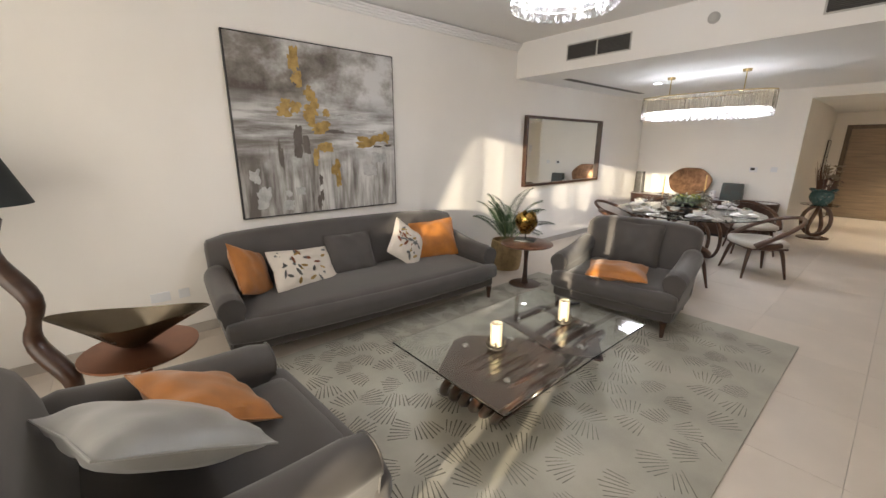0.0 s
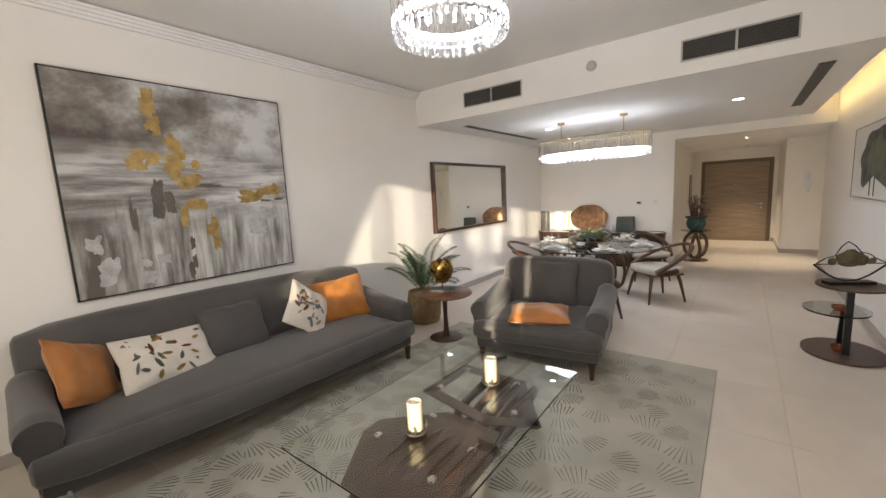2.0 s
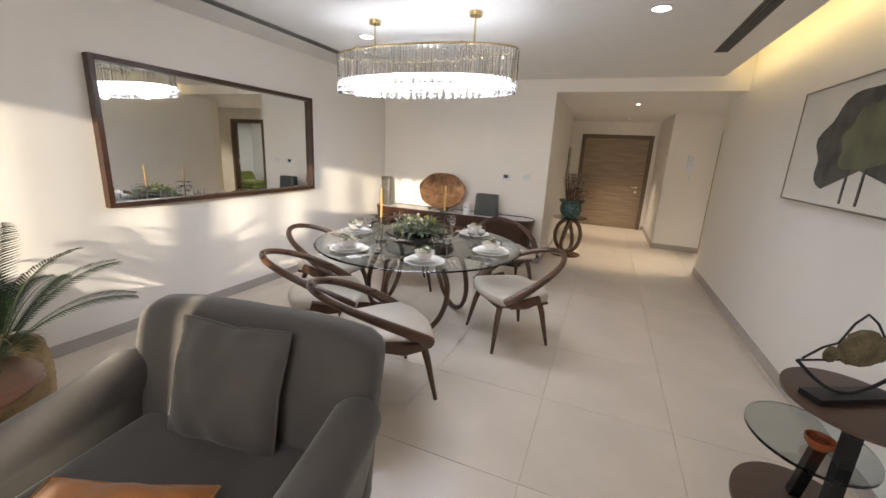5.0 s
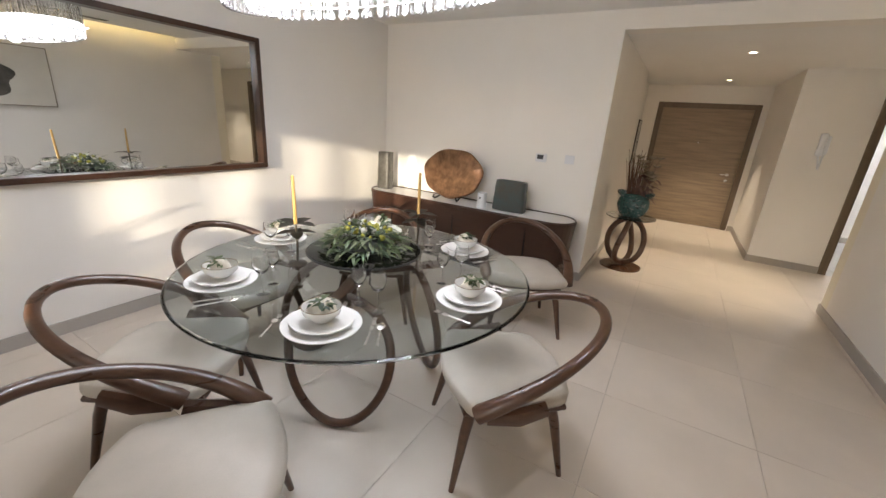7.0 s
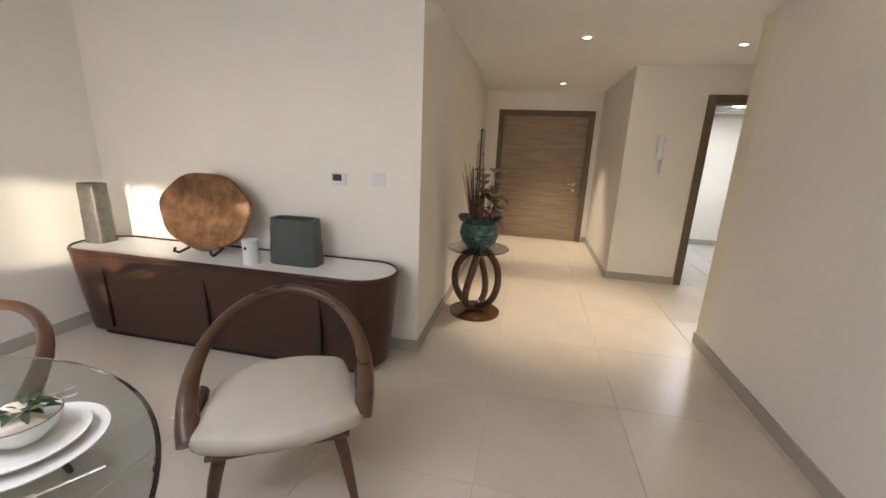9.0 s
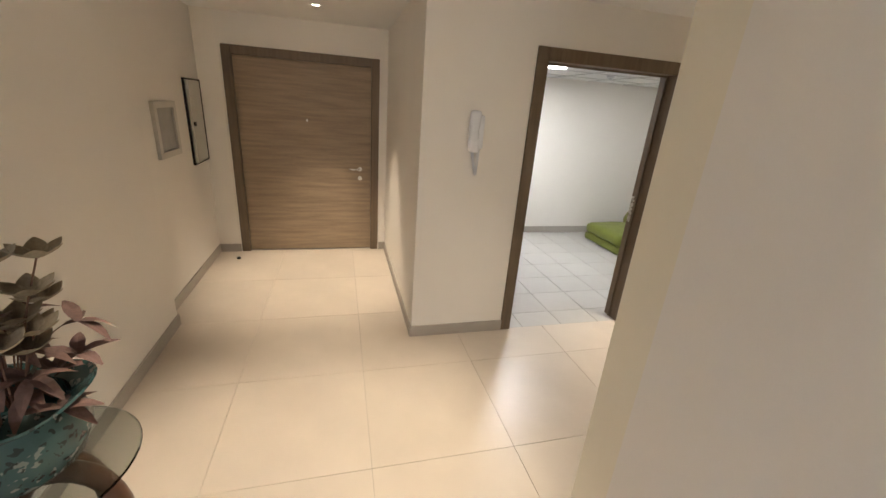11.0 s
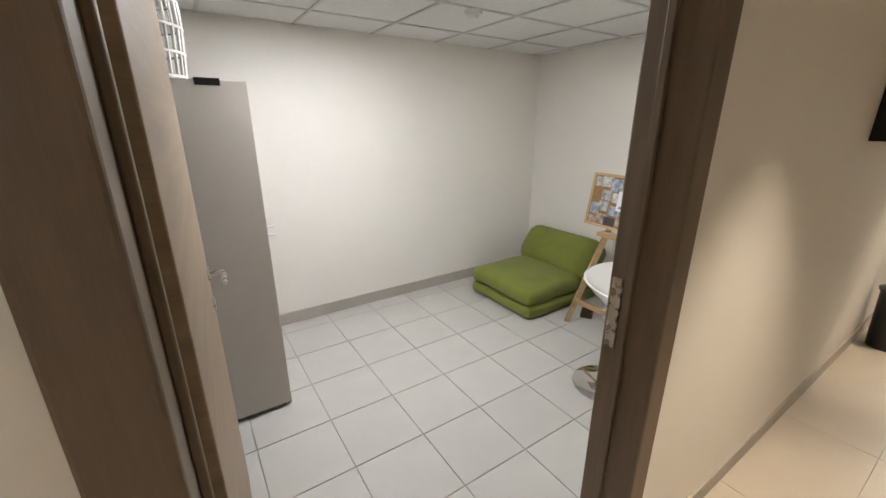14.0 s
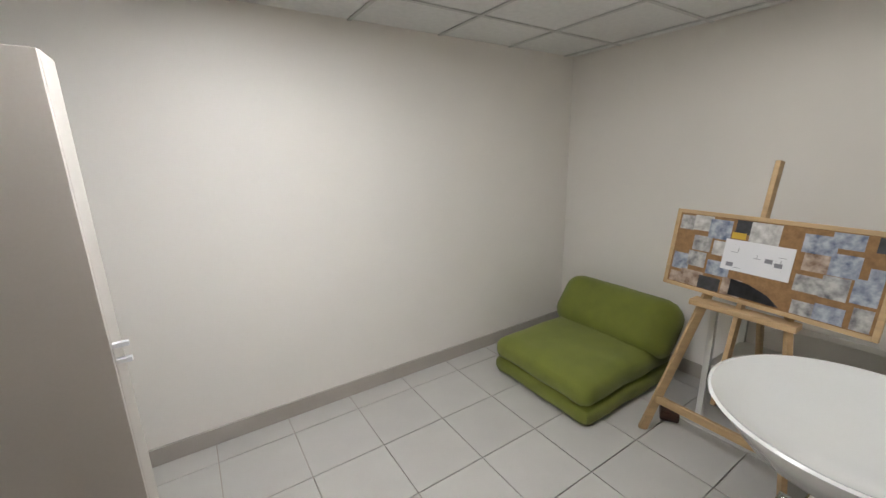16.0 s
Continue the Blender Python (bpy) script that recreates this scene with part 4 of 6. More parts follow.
def abstract_canvas():
    m = bpy.data.materials.new("abstract_paint")
    m.use_nodes = True
    nt = m.node_tree
    p = nt.nodes["Principled BSDF"]
    tc = nt.nodes.new("ShaderNodeTexCoord")

    def noise_of(scale, sc, loc, detail=5, rough=0.6):
        mp = nt.nodes.new("ShaderNodeMapping")
        mp.inputs["Scale"].default_value, mp.inputs["Location"].default_value = scale, loc
        nz = nt.nodes.new("ShaderNodeTexNoise")
        nz.inputs["Scale"].default_value, nz.inputs["Detail"].default_value, nz.inputs["Roughness"].default_value = sc, detail, rough
        nt.links.new(tc.outputs["Object"], mp.inputs[0])
        nt.links.new(mp.outputs[0], nz.inputs[0])
        return nz.outputs[0]

    def ramp(src, stops):
        r = nt.nodes.new("ShaderNodeValToRGB")
        while len(r.color_ramp.elements) < len(stops):
            r.color_ramp.elements.new(0.5)
        for e, (pos, c) in zip(r.color_ramp.elements, stops):
            e.position, e.color = pos, (*c, 1)
        nt.links.new(src, r.inputs[0])
        return r.outputs[0]

    def mix(fac, a, b):
        mx = nt.nodes.new("ShaderNodeMix")
        mx.data_type = 'RGBA'
        nt.links.new(fac, mx.inputs[0])
        nt.links.new(a, mx.inputs[6])
        nt.links.new(b, mx.inputs[7])
        return mx.outputs[2]

    sepz = nt.nodes.new("ShaderNodeSeparateXYZ")
    nt.links.new(tc.outputs["Object"], sepz.inputs[0])

    def span(src, a0, a1, b0, b1):
        r = nt.nodes.new("ShaderNodeMapRange")
        for i, v in enumerate((a0, a1, b0, b1)):
            r.inputs[i + 1].default_value = v
        nt.links.new(src, r.inputs[0])
        return r.outputs[0]

    def plus(a, b):
        n = nt.nodes.new("ShaderNodeMath")
        nt.links.new(a, n.inputs[0])
        nt.links.new(b, n.inputs[1])
        return n.outputs[0]

    side = span(sepz.outputs[1], 2.2, 3.7, -0.12, 0.09)
    cloud = plus(noise_of((1, 1.0, 1.3), 2.4, (0, 0.3, 1.1), 7, 0.62), side)
    g = ramp(cloud, [(0.30, (0.075, 0.060, 0.050)), (0.44, (0.20, 0.18, 0.16)), (0.55, (0.38, 0.37, 0.36)), (0.66, (0.60, 0.60, 0.60))])
    drip = plus(noise_of((1, 6.5, 0.8), 1.6, (0, 2, 0), 6, 0.6), side)
    streak = ramp(drip, [(0.36, (0.10, 0.085, 0.075)), (0.50, (0.31, 0.295, 0.275)), (0.64, (0.62, 0.61, 0.59))])
    band = ramp(noise_of((1, 0.7, 5.0), 1.9, (0, 4, 3), 6, 0.6), [(0.40, (0.16, 0.145, 0.13)), (0.52, (0.40, 0.39, 0.385)), (0.62, (0.68, 0.68, 0.67))])
    low = span(plus(sepz.outputs[2], noise_of((1, 3, 1), 2, (5, 0, 0))), 1.95, 2.25, 0.9, 0.0)
    high = span(sepz.outputs[2], 1.55, 1.75, 0.0, 0.75)
    high2 = span(sepz.outputs[2], 2.05, 2.25, 1.0, 0.0)
    both = nt.nodes.new("ShaderNodeMath")
    both.operation = 'MULTIPLY'
    nt.links.new(high, both.inputs[0])
    nt.links.new(high2, both.inputs[1])
    nt.links.new(mix(low, mix(both.outputs[0], g, band), streak), p.inputs["Base Color"])
    p.inputs["Roughness"].default_value = 0.55
    bp = nt.nodes.new("ShaderNodeBump")
    bp.inputs["Strength"].default_value, bp.inputs["Distance"].default_value = 0.4, 0.006
    nt.links.new(noise_of((1, 3, 1), 18, (0, 0, 0), 8), bp.inputs["Height"])
    nt.links.new(bp.outputs[0], p.inputs["Normal"])
    return m


PY0, PY1, PZ0, PZ1 = 2.19, 3.93, 1.05, 2.71
pt = base("painting", at(0, 0), "large grey abstract canvas with gold leaf patches", "painting")
part("canvas", box(0.006, PY0, PZ0, 0.045, PY1, PZ1, bevel=0.002), abstract_canvas(), pt)
part("edge", boxes((0.003, PY0 - 0.012, PZ0 - 0.012, 0.040, PY0, PZ1 + 0.012), (0.003, PY1, PZ0 - 0.012, 0.040, PY1 + 0.012, PZ1 + 0.012), (0.003, PY0, PZ0 - 0.012, 0.040, PY1, PZ0), (0.003, PY0, PZ1, 0.040, PY1, PZ1 + 0.012)), BLACKM, pt, "thin dark edge")
LEAFG = mat("gold_leaf", (0.47, 0.31, 0.10), 0.45, 0.45, var=0.25, scale=14, bump=0.2)
WHITEP = mat("thick_white_paint", (0.50, 0.495, 0.485), 0.6, var=0.2, scale=12, bump=0.4, grain=60)
DARKP = mat("thick_dark_paint", (0.125, 0.105, 0.09), 0.6, var=0.2, scale=12, bump=0.4, grain=60)


def blot(y, z, w, h, seed, lift):
    """A ragged knife stroke of paint on the canvas."""
    b = bmesh.new()
    n = 26
    ring = []
    for k in range(n):
        a = 2 * math.pi * k / n
        r = 0.75 + 0.45 * noise.noise(Vector((math.cos(a) * 2.1, math.sin(a) * 2.1, seed * 3.7)))
        sq = 1 / max(abs(math.cos(a)), abs(math.sin(a))) ** 0.6
        ring.append(b.verts.new((0.0455 + lift, y + math.cos(a) * w * r * sq / 2, z + math.sin(a) * h * r * sq / 2)))
    b.faces.new(ring)
    ex = bmesh.ops.extrude_face_region(b, geom=list(b.faces))
    for v in ex["geom"]:
        if isinstance(v, bmesh.types.BMVert):
            v.co.x -= 0.002 + lift
    return b


W_, H_ = PY1 - PY0, PZ1 - PZ0
rnd = random.Random(21)
strokes = []
for u, v, w, h in ((0.62, 0.60, 0.40, 0.05), (0.75, 0.52, 0.36, 0.04), (0.80, 0.30, 0.20, 0.16), (0.12, 0.16, 0.14, 0.22), (0.28, 0.10, 0.12, 0.12)):
    strokes.append((u, v, w, h, WHITEP))
for u, v, w, h in ((0.36, 0.40, 0.10, 0.22), (0.46, 0.12, 0.06, 0.20), (0.22, 0.34, 0.04, 0.30), (0.90, 0.42, 0.14, 0.04), (0.50, 0.50, 0.22, 0.03)):
    strokes.append((u, v, w, h, DARKP))
for u, v, w, h in ((0.33, 0.90, 0.055, 0.14), (0.35, 0.80, 0.06, 0.08), (0.30, 0.62, 0.09, 0.09), (0.40, 0.60, 0.10, 0.09), (0.43, 0.68, 0.07, 0.10), (0.46, 0.52, 0.13, 0.07), (0.50, 0.43, 0.09, 0.08), (0.44, 0.36, 0.04, 0.14), (0.56, 0.24, 0.05, 0.12), (0.78, 0.44, 0.14, 0.06), (0.88, 0.46, 0.10, 0.05), (0.94, 0.47, 0.04, 0.06), (0.41, 0.74, 0.04, 0.05), (0.52, 0.62, 0.05, 0.05)):
    strokes.append((u, v, w, h, LEAFG))
for k, (u, v, w, h, mm) in enumerate(strokes):
    for q in range(3):
        du, dv = rnd.uniform(-0.4, 0.4) * w, rnd.uniform(-0.4, 0.4) * h
        sc = rnd.uniform(0.4, 0.8)
        uu, vv = min(0.95, max(0.05, u + du)), min(0.95, max(0.05, v + dv))
        part("paint_stroke", blot(PY0 + uu * W_, PZ0 + vv * H_, min(w * sc, 0.09 + 0.5 * w) * W_ * (1.5 if mm is LEAFG else 0.85), h * sc * H_ * (1.5 if mm is LEAFG else 0.85), k + q * 0.37, 0.0005 + 0.00008 * (k * 3 + q)), mm, pt)

MIR = bpy.data.materials.new("mirror_silver")
MIR.use_nodes = True
MIR.node_tree.nodes["Principled BSDF"].inputs["Metallic"].default_value = 1
MIR.node_tree.nodes["Principled BSDF"].inputs["Roughness"].default_value = 0.01
MIR.node_tree.nodes["Principled BSDF"].inputs["Base Color"].default_value = (0.82, 0.84, 0.83, 1)
MY0, MY1, MZ0, MZ1 = 6.44, 8.80, 1.08, 2.21
mi = base("mirror", at(0, 0), "large rectangular mirror in a dark walnut frame", "mirror")
part("glass", box(0.004, MY0 + 0.03, MZ0 + 0.03, 0.022, MY1 - 0.03, MZ1 - 0.03), MIR, mi, "mirror glass")
for r in ((0.003, MY0, MZ0, 0.07, MY0 + 0.04, MZ1), (0.003, MY1 - 0.04, MZ0, 0.07, MY1, MZ1), (0.003, MY0 + 0.04, MZ0, 0.07, MY1 - 0.04, MZ0 + 0.04), (0.003, MY0 + 0.04, MZ1 - 0.04, 0.07, MY1 - 0.04, MZ1)):
    part("frame_bar", box(*r, bevel=0.003), WALNUT, mi)

# ginkgo picture
PAPER = mat("warm_white_print", (0.66, 0.63, 0.57), 0.7, var=0.04, scale=3)
PEWTER = mat("pewter_frame", (0.30, 0.27, 0.22), 0.4, 0.6, var=0.08)
GY0, GY1, GZ0, GZ1 = 6.85, 8.81, 1.41, 2.24
gp = base("framed_picture", at(0, 0), "framed print of a dark ginkgo leaf on white", "picture")
part("sheet", box(5.022, GY0 + 0.012, GZ0 + 0.012, 5.080, GY1 - 0.012, GZ1 - 0.012), PAPER, gp)
for r in ((5.016, GY0, GZ0, 5.083, GY0 + 0.012, GZ1), (5.016, GY1 - 0.012, GZ0, 5.083, GY1, GZ1), (5.016, GY0 + 0.012, GZ0, 5.083, GY1 - 0.012, GZ0 + 0.012), (5.016, GY0 + 0.012, GZ1 - 0.012, 5.083, GY1 - 0.012, GZ1)):
    part("frame_bar", box(*r), PEWTER, gp)
GINK = mat("ginkgo_dark", (0.045, 0.040, 0.034), 0.7, var=0.25, scale=5, colour2=(0.13, 0.12, 0.10))
GINK2 = mat("ginkgo_green", (0.16, 0.16, 0.09), 0.7, var=0.25, scale=4, colour2=(0.06, 0.06, 0.042))


def fan(cy, cz, ry, rz, a0, a1, lob, lift, foot):
    b = bmesh.new()
    pts = [(foot[0], foot[1])]
    for k in range(41):
        a = math.radians(a0 + (a1 - a0) * k / 40)
        r = 1 + 0.06 * math.sin(k * 0.9) + lob * math.cos((k - 20) / 20 * 4.5)
        pts.append((cy + math.cos(a) * ry * r, cz + math.sin(a) * rz * r))
    vs = [b.verts.new((5.0200 - lift, y, z)) for y, z in pts]
    for i in range(1, len(vs) - 1):
        b.faces.new([vs[0], vs[i], vs[i + 1]])
    bmesh.ops.recalc_face_normals(b, faces=b.faces)
    bmesh.ops.solidify(b, geom=list(b.faces), thickness=0.001)
    return b


gc = (GY0 + GY1) / 2
part("leaf", fan(gc - 0.12, 1.79, 0.72, 0.36, -48, 228, 0.06, 0.0, (gc - 0.05, 1.66)), GINK, gp, "dark ginkgo leaf")
part("leaf", fan(gc - 0.15, 1.82, 0.40, 0.24, -40, 200, 0.05, 0.003, (gc - 0.05, 1.66)), GINK2, gp, "greenish ginkgo leaf")
for d in (-0.12, 0.06):
    part("leaf_stem", boxes((5.0165, gc + d, 1.45, 5.0212, gc + d + 0.022, 1.70)), GINK, gp)

# tiered stand with the wire mountain
stn = base("tiered_stand", at(4.74, 6.72), "dark three-tier side stand with oval shelves", "stand")
DARKW = mat("wenge_veneer", (0.085, 0.048, 0.032), 0.4, var=0.15, scale=5, grain=60, stretch=(1, 6, 1))
for z, rx, ry, cx, cy, mm in ((0.0, 0.30, 0.36, 0, 0, DARKW), (0.40, 0.24, 0.29, -0.06, 0.05, SMOKE), (0.66, 0.25, 0.30, 0.02, -0.02, DARKW)):
    b = lathe([(0, 0), (1, 0), (1, 0.016 if z else 0.022), (0, 0.016 if z else 0.022)], 44)
    part("shelf", moved(b, at(cx, cy, z) @ Matrix.Diagonal((rx, ry, 1, 1))), mm, stn, "oval shelf", True)
part("post", box(-0.02, -0.13, 0.02, 0.03, -0.07, 0.66, bevel=0.003), BLACKM, stn)
part("post", moved(box(-0.025, -0.025, 0.02, 0.025, 0.025, 0.42, bevel=0.003), pose(0.0, 0.16, 0, 14, 0, 0)), BLACKM, stn)
sc = base("mountain_sculpture", at(4.74, 6.72, 0.6765, -62), "black wire bowl and mountain outline with small rocks", "ornament")
part("plinth", box(-0.05, -0.19, 0, 0.05, 0.19, 0.028, bevel=0.002), BLACKM, sc)
pts = [(0, -0.30 + 0.6 * k / 20, 0.19 - 0.16 * math.sin(math.pi * k / 20)) for k in range(21)]
part("bowl_wire", tube(pts, 0.008, 8), BLACKM, sc, "", True)
mt = [(-0.28, 0.20), (-0.20, 0.25), (-0.13, 0.27), (-0.08, 0.36), (-0.03, 0.40), (0.03, 0.36), (0.08, 0.30), (0.15, 0.28), (0.20, 0.24), (0.28, 0.20)]
part("mountain_wire", tube([(0, y, z) for y, z in mt], 0.005, 6), BLACKM, sc, "", True)
part("bar", tube([(0, -0.30, 0.192), (0, 0.30, 0.192)], 0.005, 6), BLACKM, sc)
ROCK = mat("ochre_rock", (0.16, 0.13, 0.07), 0.9, var=0.3, scale=20, bump=0.5)
rnd = random.Random(3)
for y, r in ((-0.15, 0.035), (-0.06, 0.06), (0.01, 0.085), (0.09, 0.055), (0.17, 0.035)):
    b = bmesh.new()
    bmesh.ops.create_icosphere(b, subdivisions=2, radius=r)
    for v in b.verts:
        v.co = v.co * (1 + 0.35 * noise.noise(v.co * 18 + Vector((y * 9, 0, 0)))) * 1.0
        v.co.x *= 0.5
    part("rock", moved(b, at(0, y, 0.195 + r * 0.6)), ROCK, sc)
for z, nm in ((0.417, 0), (0.023, 1)):
    bb = base("trinket_bowl", at(4.69 + 0.02 * nm, 6.70, z), "small rust red glass bowl on the stand", "bowl", "small bowls on the stand")
    RUST = mat("rust_glass", (0.30, 0.08, 0.03), 0.2, var=0.2)
    part("shell", lathe([(0, 0), (0.035, 0), (0.055, 0.025), (0.058, 0.05), (0.052, 0.05), (0.045, 0.025), (0, 0.012)], 24), RUST, bb, smooth=True)

# wall socket by the sofa
WPL = mat("white_plastic", (0.70, 0.71, 0.73), 0.35, var=0.02)


def plate_on(name, m, label, cat, w=0.09, h=0.09, group=""):
    o = base(name, m, label, cat, group)
    part("plate", box(-w / 2, -0.009, -h / 2, w / 2, -0.0005, h / 2, bevel=0.003), WPL, o)
    return o


for yy in (1.42, 1.60):
    o = plate_on("wall_socket", pose(0, yy, 0.42, 0, 0, 90), "white double wall socket beside the sofa", "socket", 0.146 if yy < 1.5 else 0.086, 0.086, "wall sockets")
    part("rocker", box(-0.015, -0.012, -0.015, 0.015, -0.0095, 0.015), WPL, o)

# bulkhead vents, slot diffusers, detector
GRILL = mat("dark_vent_blade", (0.10, 0.095, 0.09), 0.5, var=0.05)
VFR = mat("vent_frame_grey", (0.45, 0.44, 0.42), 0.5, var=0.03)
for x0 in (0.85, 3.38):
    v = base("ceiling_vent", at(x0, 6.2, 2.84), "grey double air vent grille in the bulkhead", "vent", "bulkhead vents")
    for r in ((0, -0.012, 0, 0.86, -0.001, 0.015), (0, -0.012, 0.185, 0.86, -0.001, 0.2), (0, -0.012, 0.015, 0.015, -0.001, 0.185), (0.845, -0.012, 0.015, 0.86, -0.001, 0.185), (0.42, -0.012, 0.015, 0.44, -0.001, 0.185)):
        part("frame", box(*r), VFR, v)
    part("backing", box(0.015, -0.003, 0.015, 0.845, -0.001, 0.185), BLACKM, v)
    for k in range(11):
        for a, c in ((0.016, 0.419), (0.441, 0.844)):
            part("slat", moved(box(a, -0.008, -0.0025, c, 0.003, 0.0025), pose(0, -0.004, 0.025 + k * 0.015, -30, 0, 0)), GRILL, v)
for x0, y0, y1 in ((0.44, 6.75, 9.35), (4.42, 6.75, 9.45)):
    v = base("slot_diffuser", at(x0, y0, DIN_H), "black linear air slot in the ceiling", "vent", "ceiling slot diffusers")
    part("frame", boxes((0, 0, -0.005, 0.12, y1 - y0, -0.001)), VFR if x0 < 1 else GRILL, v)
    for k in range(3):
        part("slot", box(0.012 + k * 0.036, 0.02, -0.009, 0.034 + k * 0.036, y1 - y0 - 0.02, -0.0052), BLACKM if x0 > 1 else GRILL, v)
dt = base("smoke_detector", pose(2.54, 6.2, 3.0, 90, 0, 0), "small grey round detector on the bulkhead", "detector")
part("body", lathe([(0, 0.0), (0.055, 0.0), (0.055, 0.02), (0.035, 0.04), (0, 0.042)], 24), VFR, dt, smooth=True)

# ---- chandeliers ----
LEDC = glow("led_core", (0.92, 0.95, 1.0), 2.9)
BRASS = mat("polished_brass", (0.62, 0.50, 0.26), 0.2, 1.0, var=0.05)


def chandelier(name, m, rx, ry, rods, bars, h, label, rod_h):
    o = base(name, m, label, "chandelier")
    part("canopy_ring", tube([(rx * math.cos(a * 2 * math.pi / 64), ry * math.sin(a * 2 * math.pi / 64), h) for a in range(64)], 0.009, 8, True), BRASS, o, "brass ring", True)
    part("lower_ring", tube([(rx * 0.93 * math.cos(a * 2 * math.pi / 64), ry * 0.93 * math.sin(a * 2 * math.pi / 64), 0.05) for a in range(64)], 0.007, 8, True), STEEL, o, "steel ring", True)
    part("light_strip", tube([(rx * 0.86 * math.cos(a * 2 * math.pi / 64), ry * 0.86 * math.sin(a * 2 * math.pi / 64), 0.10) for a in range(64)], 0.018, 8, True), LEDC, o, "lit ring", True)
    me = None
    for k in range(bars):
        a = 2 * math.pi * k / bars
        for ring, sc, dz in ((0, 1.0, 0.0), (1, 0.78, -0.012)):
            if ring and k % 2:
                continue
            if me is None:
                ob = part("crystal_bar", lathe([(0, 0), (0.008, 0.004), (0.013, 0.012), (0.013, h - 0.01), (0.006, h), (0, h)], 8), CRYSTAL, o)
                me = ob.data
            else:
                ob = new("crystal_bar", me)
                ob.visible_shadow = False
                ob.parent = o
            ob.matrix_basis = at(rx * sc * math.cos(a), ry * sc * math.sin(a), dz, k * 37)
    for dx, dy in rods:
        part("rod", tube([(dx, dy, h), (dx, dy, h + rod_h)], 0.008, 8), BRASS, o, "brass rod")
        part("ceiling_rose", moved(lathe([(0, -0.03), (0.05, -0.03), (0.055, -0.001), (0, -0.001)], 24), at(dx, dy, h + rod_h)), BRASS, o, "", True)
        part("spoke", tube([(dx, -ry, h), (dx, ry, h)], 0.006, 6), BRASS, o)
    return o


chandelier("dining_chandelier", at(2.04, 7.85, 2.12), 0.82, 0.30, ((-0.46, 0), (0.46, 0)), 96, 0.32, "oval brass chandelier hung with clear crystal bars, lit", 0.28)
chandelier("living_chandelier", at(2.66, 3.38, 2.50), 0.29, 0.29, ((0, 0),), 44, 0.34, "round chandelier hung with clear crystal bars, lit", 0.36)
for x, y in ((1.22, 8.27), (3.82, 8.08)):
    d = base("downlight", at(x, y, DIN_H), "round white recessed ceiling downlight, lit", "downlight", "dining downlights")
    part("trim", lathe([(0.060, -0.006), (0.085, -0.006), (0.088, -0.001), (0.060, -0.001), (0.060, -0.006)], 28), WPL, d, smooth=True)
    part("lens", lathe([(0, -0.0035), (0.060, -0.0035), (0.060, -0.001), (0, -0.001)], 24), glow("lamp_cool", (0.95, 0.97, 1), 8), d, "glowing lens")
# the fixture at (5.3, 12.3) is made up to go with the fill spot
for x, y in ((3.94, 12.0), (3.92, 14.48), (7.15, 12.58), (9.7, 12.55), (5.3, 12.3)):
    d = base("downlight", at(x, y, HALL_H), "small warm recessed hall downlight, lit", "downlight", "hall downlights")
    part("trim", lathe([(0.032, -0.006), (0.05, -0.006), (0.052, -0.001), (0.032, -0.001), (0.032, -0.006)], 24), WPL, d, smooth=True)
    part("lens", lathe([(0, -0.0035), (0.032, -0.0035), (0.032, -0.001), (0, -0.001)], 20), glow("lamp_warm", (1.0, 0.85, 0.6), 9), d, "glowing lens")

# ---- dining ----
BENTW = mat("brown_bent_walnut", (0.085, 0.038, 0.019), 0.3, var=0.2, scale=6, bump=0.04, grain=60, stretch=(1, 1, 6), coat=0.2)
CREAMF = mat("cream_leather", (0.46, 0.41, 0.345), 0.5, var=0.06, scale=7, bump=0.08, grain=300)


def dining_chair(m, label):
    """Hoop-backed chair; faces local -y; origin on the floor under the seat."""
    o = base("dining_chair", m, label, "chair", "chairs round the table")
    b = padded(0.57, 0.53, 0.085, 0.04, 0.022, 12)
    for v in b.verts:
        f = (v.co.y + 0.25) / 0.5
        v.co.x *= 1.0 - 0.16 * f ** 2
        if f > 0.5:
            v.co.y -= 0.05 * (2 * v.co.x / 0.5) ** 2 * (f - 0.5) * 2
        else:
            v.co.y += 0.05 * (2 * v.co.x / 0.5) ** 2 * (0.5 - f) * 2
    part("seat", moved(b, at(0, 0, 0.395)), CREAMF, o, "cream leather seat", True)
    part("seat_rail", moved(padded(0.47, 0.44, 0.035, 0.016, 0, 8), at(0, 0, 0.372)), BENTW, o, "", True)
    pts, rad = [], []
    for k in range(41):
        a = math.pi * (-0.16 + 1.32 * k / 40)
        s = math.sin(max(0.0, min(math.pi, a)))
        f = abs(k - 20) / 20
        x = math.cos(a) * (0.315 - 0.02 * (1 - f))
        y = math.sin(a) * 0.40 + 0.02
        z = 0.43 + 0.33 * (1 - f ** 1.9)
        pts.append((x, y, z))
        rad.append(0.023 + 0.017 * f ** 3)
    part("back_hoop", tube(pts, rad, 10, flat=1.0), BENTW, o, "bent walnut hoop back", True)
    for s in (-1, 1):
        part("arm_web", tube([(s * 0.288, -0.14, 0.415), (s * 0.298, -0.02, 0.428), (s * 0.296, 0.09, 0.46)], [0.018, 0.030, 0.024], 8, flat=1.5), BENTW, o, "", True)
    for x, y in ((-0.19, -0.17), (0.19, -0.17), (-0.17, 0.17), (0.17, 0.17)):
        part("leg", tube([(x, y, 0.385), (x * 1.12, y * 1.15, 0.28), (x * 1.35, y * 1.42, 0.0)], [0.024, 0.022, 0.012], 10), BENTW, o, "tapered walnut leg", True)
    return o


